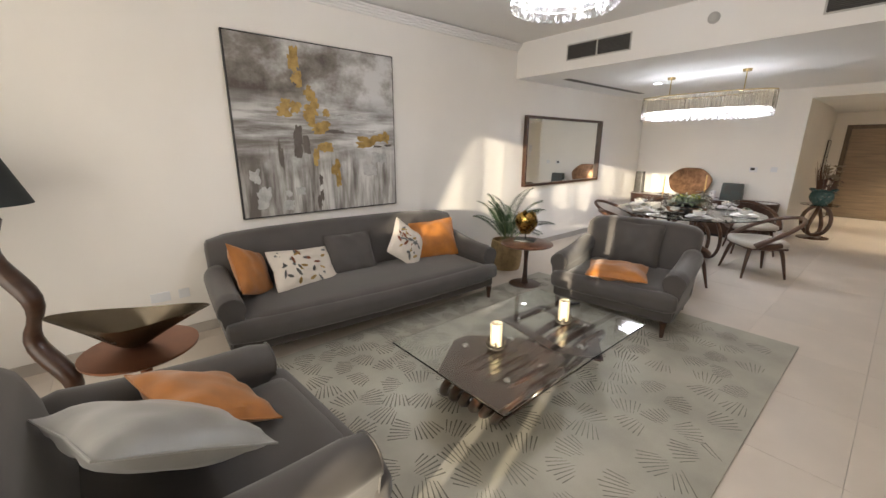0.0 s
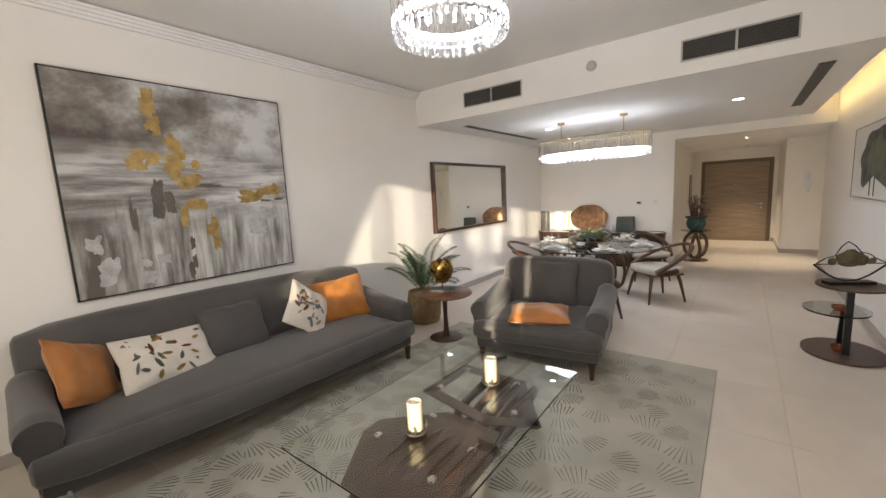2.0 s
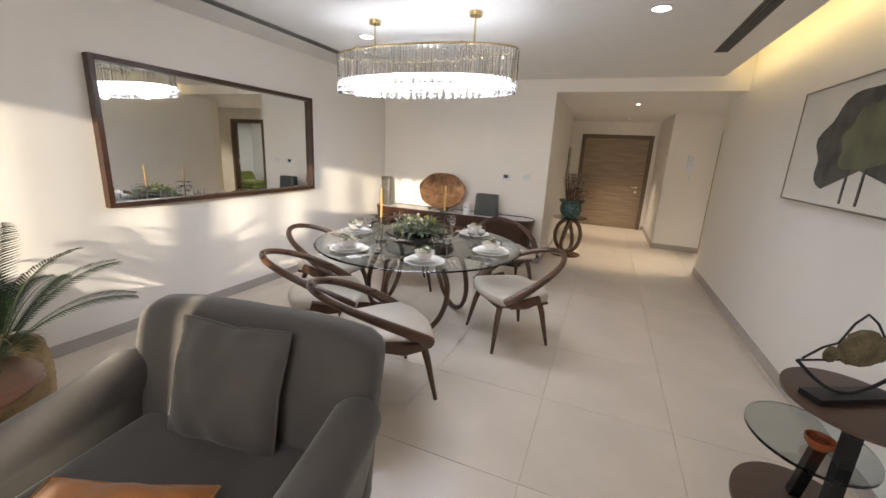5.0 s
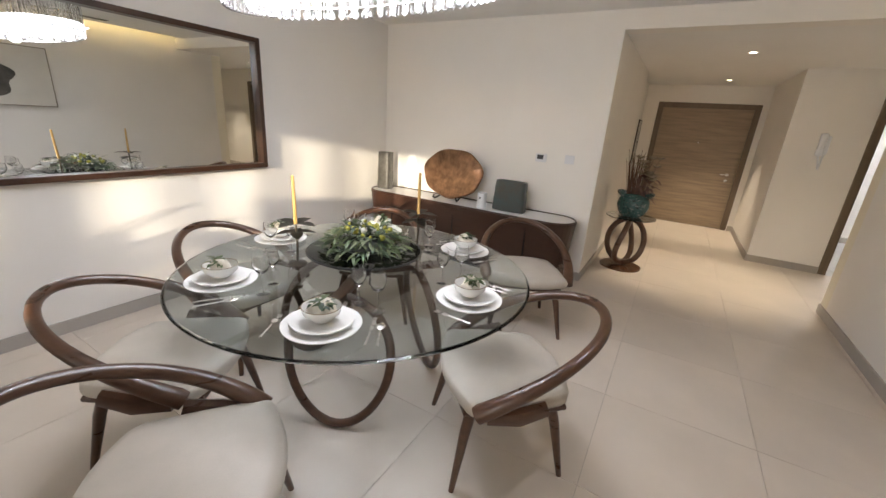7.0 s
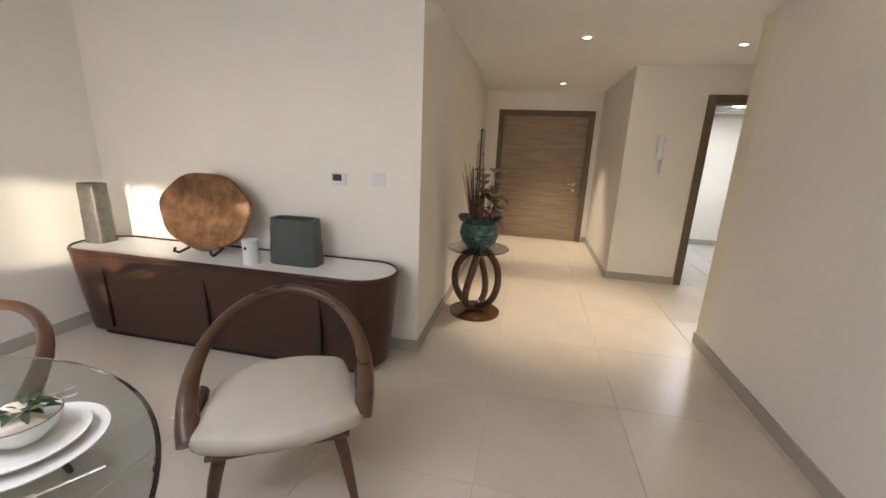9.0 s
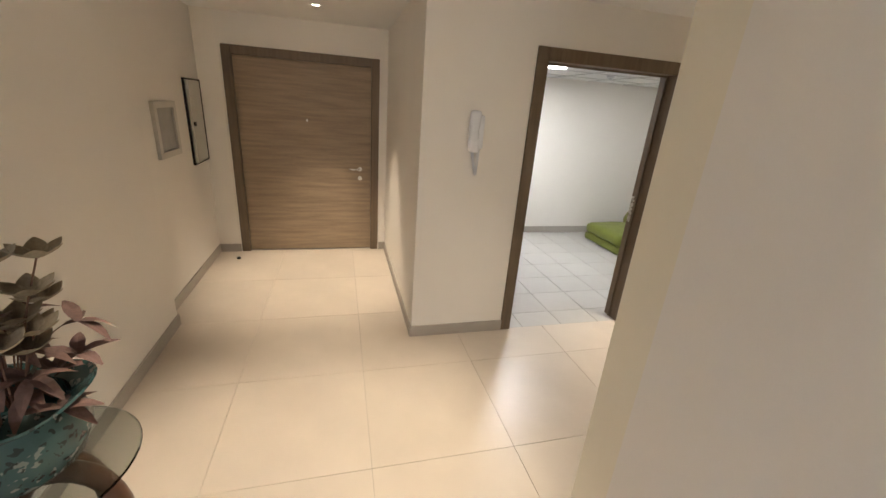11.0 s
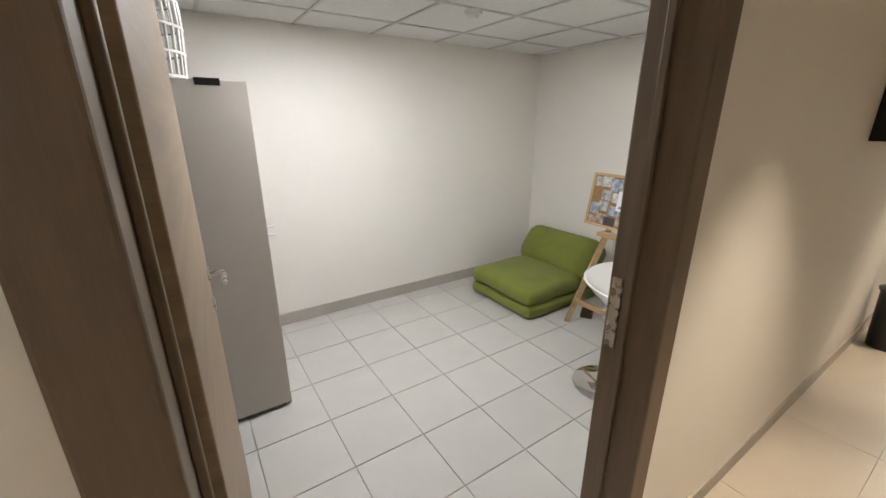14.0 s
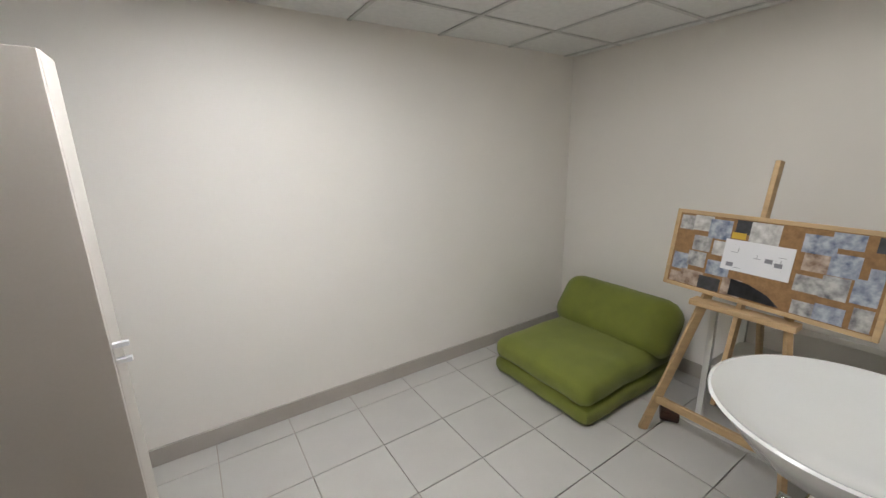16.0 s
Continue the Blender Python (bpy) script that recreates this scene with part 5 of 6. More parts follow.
TX, TY, TZ = 2.02, 7.98, 0.78
first = None
for cx, cy, turn in ((2.95, 7.98, -50), (2.35, 6.78, 138), (1.60, 7.11, 126), (1.12, 7.82, 92), (1.47, 8.78, 30), (2.58, 9.36, 30)):
    m = at(cx, cy, 0, turn)
    if first is None:
        first = dining_chair(m @ Matrix.Diagonal((1.14, 1.14, 1.05, 1)), "walnut hoop-backed dining chair with a cream leather seat")
    else:
        copy_thing(first, m)

dtb = base("dining_table", at(TX, TY), "round glass dining table on bent walnut loops", "table")
TGLASS = glass("table_glass", (0.66, 0.72, 0.73))
part("glass_top", lathe([(0, TZ - 0.015), (0.970, TZ - 0.015), (0.981, TZ - 0.011), (0.985, TZ - 0.0075), (0.981, TZ - 0.004), (0.970, TZ), (0, TZ)], 96), TGLASS, dtb, "thick clear glass top")
for k in range(3):
    turn = at(0, 0, 0, 24 + k * 120)
    pts = []
    for q in range(40):
        a = q / 40 * 2 * math.pi
        z = 0.375 + 0.350 * math.sin(a)
        pts.append((0.31 * math.cos(a) * (0.80 + 0.20 * z / 0.72), -0.46 + 0.12 * z / 0.72, z))
    part("loop", moved(tube(pts, 0.024, 10, True), turn), BENTW, dtb, "bent walnut loop", True)
    part("top_bar", moved(box(-0.035, -0.52, 0.718, 0.035, 0.012, 0.752, bevel=0.008), turn), BENTW, dtb)
BASEG = mat("brown_gloss", (0.10, 0.045, 0.02), 0.2, var=0.15, coat=0.4)

# lazy susan with the flower arrangement
ls = base("lazy_susan", at(TX - 0.02, TY + 0.05, TZ + 0.0003), "round dark glass turntable on the dining table", "turntable")
part("disc", moved(lathe([(0, 0), (0.33, 0), (0.335, 0.006), (0.33, 0.012), (0, 0.012)], 48), at(0, 0, 0.075)), glass("black_glass", (0.16, 0.18, 0.18)), ls)
part("rim", tube([(0.335 * math.cos(a * math.pi / 24), 0.335 * math.sin(a * math.pi / 24), 0.081) for a in range(48)], 0.006, 6, True), BLACKM, ls, "", True)
part("hub", lathe([(0, 0), (0.10, 0), (0.10, 0.01), (0.03, 0.02), (0.03, 0.075), (0, 0.075)], 24), BLACKM, ls, smooth=True)
fl = base("flower_arrangement", at(TX - 0.02, TY + 0.05, TZ + 0.088), "low arrangement of green and yellow flowers and leaves", "flowers")
GRN = [mat("leaf_green_%s" % n, c, 0.55, var=0.2, scale=14) for n, c in (("deep", (0.025, 0.050, 0.018)), ("mid", (0.060, 0.092, 0.026)), ("sage", (0.095, 0.115, 0.05)))]
YEL = mat("yellow_flower", (0.36, 0.34, 0.05), 0.6, var=0.2, scale=20)
WFL = mat("white_flower", (0.62, 0.62, 0.55), 0.6, var=0.1)
part("dish", lathe([(0, 0), (0.12, 0), (0.17, 0.03), (0.165, 0.034), (0.11, 0.012), (0, 0.012)], 30), BLACKM, fl)
rnd = random.Random(8)


def leaf_blade(L, W, droop):
    b = bmesh.new()
    rows = []
    for j in range(5):
        f = j / 4
        w = W * math.sin(math.pi * (0.1 + 0.85 * f))
        rows.append([b.verts.new((f * L, s * w, -droop * f * f * L + 0.2 * w * abs(s))) for s in (-1, 0, 1)])
    for a, c in zip(rows, rows[1:]):
        for i in range(2):
            b.faces.new([a[i], a[i + 1], c[i + 1], c[i]])
    return b


def put_leaves(parent, count, rad, h, L, mats, seed, name="leaf", squash=1.0, lw=0.28):
    """Leaves standing out of a low mound, sharing three meshes a colour."""
    r = random.Random(seed)
    data = []
    for mm in mats:
        for q in range(2):
            ob = part(name, leaf_blade(L * (1 - 0.3 * q), L * lw * (1 - 0.2 * q), 0.5 + 0.4 * q), mm, parent, smooth=True)
            data.append(ob.data)
            ob.matrix_basis = pose(0, 0, h * 0.4, 0, -40, r.uniform(0, 360))
    for k in range(count):
        ob = new(name, r.choice(data))
        ob.parent = parent
        d, a = rad * math.sqrt(r.random()), r.uniform(0, 360)
        z = h * (1 - 0.75 * (d / rad) ** 2) * r.uniform(0.35, 1.0)
        el = r.uniform(-65, -5) * (1 - 0.4 * d / rad)
        ob.matrix_basis = pose(d * math.cos(radians(a)), d * math.sin(radians(a)) * squash, z, 0, el, a + r.uniform(-60, 60))


put_leaves(fl, 280, 0.22, 0.17, 0.085, GRN, 5, lw=0.13)
for k in range(30):
    a, d = rnd.uniform(0, 6.28), rnd.uniform(0.02, 0.2)
    b = bmesh.new()
    bmesh.ops.create_icosphere(b, subdivisions=2, radius=rnd.uniform(0.009, 0.019))
    for v in b.verts:
        v.co *= 1 + 0.25 * noise.noise(v.co * 90 + Vector((k, 0, 0)))
    part("blossom", moved(b, at(d * math.cos(a), d * math.sin(a), 0.135 - 1.8 * d * d + rnd.uniform(0, 0.03))), WFL if k % 9 == 0 else YEL, fl, smooth=True)

# candle holders with tall candles
HONEY = mat("honey_wax", (0.50, 0.31, 0.10), 0.45, var=0.05)
PATINA = mat("dark_bronze_leaf", (0.13, 0.115, 0.09), 0.4, 0.8, var=0.2, scale=20, bump=0.15)


def candle_holder(x, y, h, lean):
    o = base("candle_holder", at(x, y, TZ + 0.0003), "bronze flower candle holder with a tall honey candle", "candle holder", "candle holders on the dining table")
    part("foot", lathe([(0, 0), (0.055, 0), (0.05, 0.008), (0.012, 0.016), (0, 0.016)], 20), PATINA, o, smooth=True)
    part("stem", tube([(0, 0, 0.01), (0.004, 0.003, h * 0.5), (0, 0, h)], 0.007, 8), PATINA, o, smooth=True)
    for k in range(8):
        tier = k % 2
        b = leaf_blade(0.13 - 0.02 * tier, 0.036, 0.25)
        bmesh.ops.solidify(b, geom=list(b.faces), thickness=0.003)
        part("petal", moved(b, pose(0, 0, h - 0.045 * tier - 0.005, 0, -18 + 10 * tier, k * 45 + 10)), PATINA, o, "cast bronze petal", True)
    part("candle", moved(lathe([(0, 0), (0.011, 0), (0.0085, 0.27), (0.004, 0.275), (0, 0.275)], 14), pose(0, 0, h, lean, lean * 0.6)), HONEY, o, "tall honey coloured candle", True)


candle_holder(TX - 0.30, TY - 0.22, 0.24, 2)
candle_holder(TX + 0.05, TY + 0.50, 0.24, -1)

# place settings
CHINA = mat("white_china", (0.72, 0.71, 0.68), 0.18, var=0.02, scale=6)
RIMB = mat("thin_dark_rim", (0.20, 0.15, 0.08), 0.3, 0.5)
LINEN = mat("cream_napkin", (0.66, 0.60, 0.50), 0.9, var=0.06, scale=20, bump=0.2)
WINE = glass("wine_glass", (1, 1, 1))


def plate(m, r, label, group, bowl=False):
    o = base("bowl" if bowl else "plate", m, label, "bowl" if bowl else "plate", group)
    if bowl:
        prof = [(0, 0), (r * 0.55, 0), (r * 0.6, 0.006), (r * 0.92, 0.030), (r, 0.058), (r * 0.965, 0.058), (r * 0.88, 0.032), (r * 0.5, 0.010), (0, 0.009)]
    else:
        prof = [(0, 0), (r * 0.62, 0), (r * 0.70, 0.006), (r, 0.016), (r, 0.019), (r * 0.70, 0.011), (r * 0.60, 0.006), (0, 0.006)]
    part("dish", lathe(prof, 40), CHINA, o, smooth=True)
    if bowl:
        part("rim", tube([(r * 0.985 * math.cos(a * math.pi / 16), r * 0.985 * math.sin(a * math.pi / 16), 0.0585) for a in range(32)], 0.0018, 5, True), RIMB, o, "thin dark rim")
    return o


def stem_glass(m, r, h, label):
    o = base("wine_glass", m, label, "glass", "stemware on the dining table")
    prof = [(0, 0), (r * 0.85, 0), (r * 0.85, 0.002), (0.004, 0.006), (0.0035, h * 0.48), (r * 0.6, h * 0.56), (r, h * 0.72), (r * 0.82, h), (r * 0.80, h), (r * 0.96, h * 0.72), (r * 0.56, h * 0.575), (0, h * 0.52)]
    part("glass_body", lathe(prof, 26), WINE, o, smooth=True)


def cutlery(m, kind):
    o = base(kind, m, "polished steel table %s" % kind, kind, "table cutlery")
    part("handle", tube([(0, -0.10, 0.003), (0, -0.05, 0.004), (0, 0.02, 0.004)], [0.006, 0.005, 0.003], 8, flat=0.5), STEEL, o, "", True)
    if kind == "spoon":
        b = bmesh.new()
        bmesh.ops.create_uvsphere(b, u_segments=14, v_segments=8, radius=1)
        moved(b, at(0, 0.05, 0.006) @ Matrix.Diagonal((0.019, 0.032, 0.0045, 1)))
        part("bowl", b, STEEL, o, "", True)
    elif kind == "fork":
        part("neck", box(-0.011, 0.018, 0.002, 0.011, 0.045, 0.005, bevel=0.001), STEEL, o)
        for k in range(4):
            part("tine", box(-0.011 + k * 0.0063, 0.045, 0.002, -0.0078 + k * 0.0063, 0.088, 0.0045), STEEL, o)
    else:
        part("blade", box(-0.009, 0.02, 0.001, 0.007, 0.125, 0.0035, bevel=0.001), STEEL, o)


for k, ang in enumerate((-2, -61, -120, 180, 121, 61)):
    a = radians(ang)
    P = at(TX + 0.73 * math.cos(a), TY + 0.73 * math.sin(a), TZ + 0.0003, ang + 90)
    plate(P, 0.165, "white china charger plate", "charger plates")
    plate(P @ at(0, 0, 0.0196), 0.13, "white china dinner plate on the charger", "dinner plates")
    plate(P @ at(0, 0, 0.0392), 0.082, "white china bowl with a dark rim", "bowls", True)
    nk = base("napkin", P @ at(0, 0.0, 0.0495), "folded cream napkin with a green sprig in the bowl", "napkin", "napkins")
    b = padded(0.10, 0.085, 0.05, 0.024, 0.02, 8, 0.012)
    for v in b.verts:
        v.co += Vector((0, 0, 0.012 * math.sin(v.co.x * 90) + 0.01 * noise.noise(v.co * 30)))
    part("cloth", b, LINEN, nk, smooth=True)
    put = base("herb_sprig", P @ at(0.0, -0.01, 0.100), "green herb sprig on the napkin", "sprig", "herb sprigs")
    put_leaves(put, 26, 0.035, 0.035, 0.035, GRN[:2] if k % 2 else GRN[1:], 30 + k)
    stem_glass(P @ at(0.20, 0.17, 0), 0.042, 0.20, "clear wine glass beside the plate")
    stem_glass(P @ at(0.10, 0.23, 0), 0.034, 0.19, "clear water goblet beside the plate")
    cutlery(P @ at(0.205, -0.02, 0, 0), "knife")
    cutlery(P @ at(0.245, -0.02, 0, 5), "spoon")
    cutlery(P @ at(-0.205, -0.02, 0, 0), "fork")

# ---- sideboard ----
SBW = mat("dark_brown_lacquer", (0.045, 0.018, 0.009), 0.35, var=0.12, scale=4, grain=50, stretch=(1, 1, 6))
QUARTZ = mat("white_stone_top", (0.74, 0.73, 0.71), 0.35, var=0.03, scale=8)


def stadium(w, d, n=16):
    r = d / 2
    pts = []
    for s, c in ((1, w / 2 - r), (-1, -w / 2 + r)):
        for k in range(n + 1):
            a = math.pi * (k / n - 0.5) + (0 if s > 0 else math.pi)
            pts.append((c + math.cos(a) * r, math.sin(a) * r))
    return pts


def extrude_ring(rings):
    b = bmesh.new()
    vs = [[b.verts.new((x, y, z)) for x, y in pts] for z, pts in rings]
    for a, c in zip(vs, vs[1:]):
        for i in range(len(a)):
            b.faces.new([a[i], a[(i + 1) % len(a)], c[(i + 1) % len(a)], c[i]])
    b.faces.new(vs[0])
    b.faces.new(vs[-1])
    return b


SBX, SBY, SBW_, SBD = 1.40, 10.43, 2.68, 0.50
sb = base("sideboard", at(SBX, SBY), "oval dark brown sideboard with a white stone top", "sideboard")
part("body", extrude_ring([(0.06, stadium(SBW_ - 0.16, SBD - 0.12)), (0.30, stadium(SBW_ - 0.09, SBD - 0.08)), (0.685, stadium(SBW_ - 0.01, SBD - 0.01)), (0.70, stadium(SBW_, SBD)), (0.712, stadium(SBW_, SBD))]), SBW, sb)
part("plinth", extrude_ring([(0.0, stadium(SBW_ - 0.30, SBD - 0.22)), (0.06, stadium(SBW_ - 0.30, SBD - 0.22))]), BLACKM, sb)
part("stone_top", extrude_ring([(0.7125, stadium(SBW_ - 0.05, SBD - 0.05)), (0.7155, stadium(SBW_ - 0.05, SBD - 0.05))]), QUARTZ, sb, "white stone top")
part("rim", tube([(x, y, 0.717) for x, y in stadium(SBW_ - 0.03, SBD - 0.03)], 0.010, 6, True), SBW, sb)
for x in (-0.88, 0.0, 0.88):
    part("door_joint", box(x - 0.004, -SBD / 2 + 0.012, 0.12, x + 0.004, -SBD / 2 + 0.035, 0.66), BLACKM, sb, "dark gap between the doors")
    part("finger_pull", box(x - 0.14, -SBD / 2 - 0.004, 0.672, x + 0.14, -SBD / 2 + 0.03, 0.690, bevel=0.006), SBW, sb)
SBT = 0.7157
CLAYV = mat("dark_glazed_clay", (0.05, 0.044, 0.038), 0.35, var=0.25, scale=10, bump=0.3, grain=40, colour2=(0.10, 0.095, 0.085))
TEALV = mat("teal_brown_glaze", (0.06, 0.055, 0.05), 0.35, var=0.3, scale=8, bump=0.25, grain=40, colour2=(0.045, 0.075, 0.078))


def square_vase(w, d, h, taper, m, material, label):
    b = extrude_ring([(0, [(x * 0.96, y * 0.96) for x, y in rr(w, d)]), (0.01, rr(w, d))] + [(h * k / 8, [(x * (1 - taper * k / 8) + 0.003 * math.sin(k * 2 + x * 40), y * (1 - taper * k / 8)) for x, y in rr(w, d)]) for k in range(1, 9)] +
                     [(h - 0.004, [(x * (1 - taper) * 0.86, y * (1 - taper) * 0.80) for x, y in rr(w, d)]), (h * 0.5, [(x * 0.8, y * 0.7) for x, y in rr(w, d)])])
    return tagged(part("vase", moved(b, m), material, smooth=True), label, "vase")


def rr(w, d, n=8):
    return [(math.copysign(abs(math.cos(a)) ** 0.45, math.cos(a)) * w / 2, math.copysign(abs(math.sin(a)) ** 0.45, math.sin(a)) * d / 2) for a in [2 * math.pi * (k + 0.5) / (4 * n) for k in range(4 * n)]]


square_vase(0.19, 0.15, 0.47, 0.08, at(0.20, 10.46, SBT), CLAYV, "tall dark glazed square vase on the sideboard")
square_vase(0.38, 0.16, 0.33, 0.10, at(1.98, 10.44, SBT), TEALV, "wide dark teal glazed vase on the sideboard")
HAMM = mat("hammered_copper", (0.33, 0.18, 0.10), 0.32, 0.9, var=0.3, scale=10, bump=0.9, grain=38)
pc = base("copper_plate", at(1.20, 10.42, SBT), "round hammered copper plate on a black easel", "plate")
b = lathe([(0, 0.014), (0.22, 0.010), (0.34, 0.0), (0.36, -0.014), (0.375, -0.012), (0.36, 0.004), (0.22, 0.018), (0, 0.022)], 48)
for v in b.verts:
    a = math.atan2(v.co.y, v.co.x)
    v.co *= 1 + 0.02 * math.sin(a * 7) + 0.012 * math.sin(a * 3)
moved(b, pose(0, 0.05, 0.315, 80, 0, 0) @ Matrix.Diagonal((1.08, 0.78, 1, 1)))
part("dish", b, HAMM, pc, smooth=True)
for s in (-1, 1):
    part("stand_foot", tube([(s * 0.14, 0.10, 0.10), (s * 0.14, 0.02, 0.03), (s * 0.15, -0.06, 0.012), (s * 0.16, -0.09, 0.03), (s * 0.15, -0.085, 0.055)], 0.010, 8), BLACKM, pc, "", True)
part("stand_bar", tube([(-0.14, 0.06, 0.04), (0.14, 0.06, 0.04)], 0.008, 6), BLACKM, pc)
cf = base("diffuser", at(1.69, 10.33, SBT), "small white scent diffuser on the sideboard", "diffuser")
part("body", lathe([(0, 0), (0.058, 0), (0.05, 0.09), (0.055, 0.17), (0.050, 0.175), (0, 0.165)], 24), WPL, cf, smooth=True)
part("button", moved(lathe([(0, 0), (0.012, 0), (0.010, 0.003), (0, 0.003)], 14), pose(0, -0.054, 0.12, 90)), BLACKP, cf)

# wall controls
th = plate_on("thermostat", pose(2.19, 10.70, 1.31), "white thermostat with a dark display", "thermostat", 0.125, 0.09)
part("display", box(-0.045, -0.0115, -0.015, 0.025, -0.0092, 0.032), BLACKP, th, "dark display")
sw = plate_on("light_switch", pose(2.50, 10.70, 1.32), "white light switch plate", "switch", 0.10, 0.09)
part("rocker", box(-0.03, -0.012, -0.03, 0.03, -0.0092, 0.03, bevel=0.001), WPL, sw)

# ---- hall ----
cs = base("console_table", at(3.14, 11.62), "small round glass table on crossed bent walnut rings", "side table")
part("foot", lathe([(0, 0), (0.245, 0), (0.245, 0.016), (0, 0.018)], 40), BASEG, cs, "round brown base", True)
for k in range(2):
    pts = [(0.21 * math.cos(a * math.pi / 18), 0.035 * math.sin(a * math.pi / 9), 0.315 + 0.285 * math.sin(a * math.pi / 18)) for a in range(36)]
    part("ring", moved(tube(pts, 0.034, 10, True), at(0, 0, 0.028, k * 70 + 5)), BENTW, cs, "bent walnut ring", True)
part("glass_top", lathe([(0, 0.650), (0.285, 0.650), (0.29, 0.655), (0.285, 0.660), (0, 0.660)], 40), SMOKE, cs, "round glass top")
fv = base("flower_vase", at(3.14, 11.62, 0.6604), "speckled teal vase with dried flowers and reeds", "vase")
GLZ = pattern_mat("speckled_teal_glaze", (0.045, 0.10, 0.10), [(0.20, 0.23, 0.22), (0.02, 0.03, 0.03)], 26, 0.25, 0.62)
b = lathe([(0, 0), (0.10, 0), (0.155, 0.05), (0.185, 0.13), (0.175, 0.20), (0.16, 0.235), (0.205, 0.275), (0.20, 0.28), (0.15, 0.24), (0.16, 0.13), (0, 0.03)], 40)
for v in b.verts:
    if v.co.z > 0.24:
        a = math.atan2(v.co.y, v.co.x)
        v.co.z += 0.018 * math.sin(a * 3)
        v.co.x *= 1 + 0.10 * math.sin(a * 3)
part("body", b, GLZ, fv, "teal glazed body", True)
REED = mat("dried_reed", (0.16, 0.085, 0.06), 0.8, var=0.2)
BLOS = mat("dried_blossom", (0.42, 0.36, 0.27), 0.8, var=0.2, scale=20)
MAUVE = mat("dried_mauve_leaf", (0.17, 0.10, 0.085), 0.75, var=0.25, scale=15)
rnd = random.Random(17)
for k in range(42):
    a, sp = rnd.uniform(0, 6.28), rnd.uniform(0.02, 0.11)
    h = rnd.uniform(0.55, 0.80)
    part("reed", tube([(-0.05 + 0.03 * math.cos(a), 0.03 * math.sin(a), 0.18), (-0.06 + sp * math.cos(a) * 0.6, sp * math.sin(a) * 0.6, h * 0.6), (-0.08 + sp * math.cos(a), sp * math.sin(a), h)], [0.003, 0.004, 0.002], 5), REED, fv)
fm = [part("blossom", petal(0.055, 0.026, 0.016, 0.018), BLOS, fv), part("dry_leaf", leaf_blade(0.09, 0.02, 0.6), MAUVE, fv)]
for ob in fm:
    ob.matrix_basis = pose(0.07, 0, 0.33)
for k in range(30):
    cx, cy, cz = 0.08 + rnd.uniform(-0.11, 0.12), rnd.uniform(-0.12, 0.12), rnd.uniform(0.28, 0.66)
    if k < 16:
        for q in range(6):
            ob = new("blossom", fm[0].data)
            ob.parent = fv
            ob.matrix_basis = at(cx, cy, cz + 0.05) @ pose(0, 0, 0, 0, 25, q * 60)
        part("twig", tube([(0.03, 0, 0.2), ((0.03 + cx) / 2, cy / 2, cz * 0.75), (cx, cy, cz + 0.05)], 0.0025, 5), REED, fv)
    else:
        for q in range(5):
            ob = new("dry_leaf", fm[1].data)
            ob.parent = fv
            ob.matrix_basis = at(cx, cy, cz * 0.8) @ pose(0, 0, 0, 0, rnd.uniform(-60, 20), rnd.uniform(0, 360))

ic = base("intercom_phone", pose(5.03, 13.21, 1.52), "white wall intercom handset with a coiled cord", "intercom")
ICW = mat("cool_white_plastic", (0.80, 0.82, 0.87), 0.28, var=0.02)
part("cradle", box(-0.050, -0.035, 0.02, 0.062, -0.001, 0.25, bevel=0.014), ICW, ic)
b = padded(0.074, 0.055, 0.28, 0.024, 0, 10, 0)
for v in b.verts:
    f = v.co.z / 0.27
    v.co.y += 0.012 * (1 - math.sin(math.pi * f)) * -1
    v.co.x *= 0.85 + 0.25 * abs(2 * f - 1)
part("handset", moved(b, at(-0.026, -0.066, 0.0)), ICW, ic, "white handset", True)
pts = [((-0.02 + 0.045 * k / 130 if k < 130 else 0.025 + 0.008 * (k - 130) / 110) + 0.011 * math.cos(k * 0.9), -0.022 + 0.011 * math.sin(k * 0.9), 0.03 - 0.0015 * k if k < 130 else -0.165 + 0.0017 * (k - 130)) for k in range(240)]
part("cord", tube(pts, 0.0032, 5), ICW, ic, "coiled white cord", True)
PANELW = mat("panel_white", (0.62, 0.60, 0.55), 0.4, var=0.03)
ep = base("electrical_panel", pose(2.70, 15.05, 1.49, 0, 0, 90), "pale flush electrical panel door with a dark latch", "electrical panel")
part("frame", boxes((-0.23, -0.02, -0.40, 0.23, -0.001, -0.385), (-0.23, -0.02, 0.385, 0.23, -0.001, 0.40), (-0.23, -0.02, -0.385, -0.215, -0.001, 0.385), (0.215, -0.02, -0.385, 0.23, -0.001, 0.385)), BLACKM, ep)
part("door", moved(box(0, -0.010, -0.38, 0.42, 0.010, 0.38, bevel=0.002), pose(-0.21, -0.035, 0, 0, 0, 4)), PANELW, ep)
part("latch", box(-0.20, -0.058, -0.03, -0.155, -0.040, 0.01, bevel=0.003), BLACKP, ep)
np_ = base("framed_picture", pose(2.70, 14.28, 1.47, 0, 0, 90), "small square grey picture in a pale frame", "picture")
part("frame", boxes((-0.22, -0.03, -0.22, 0.22, -0.001, -0.17), (-0.22, -0.03, 0.17, 0.22, -0.001, 0.22), (-0.22, -0.03, -0.17, -0.17, -0.001, 0.17), (0.17, -0.03, -0.17, 0.22, -0.001, 0.17)), PANELW, np_)
part("sheet", box(-0.17, -0.012, -0.17, 0.17, -0.002, 0.17), GREYP, np_)
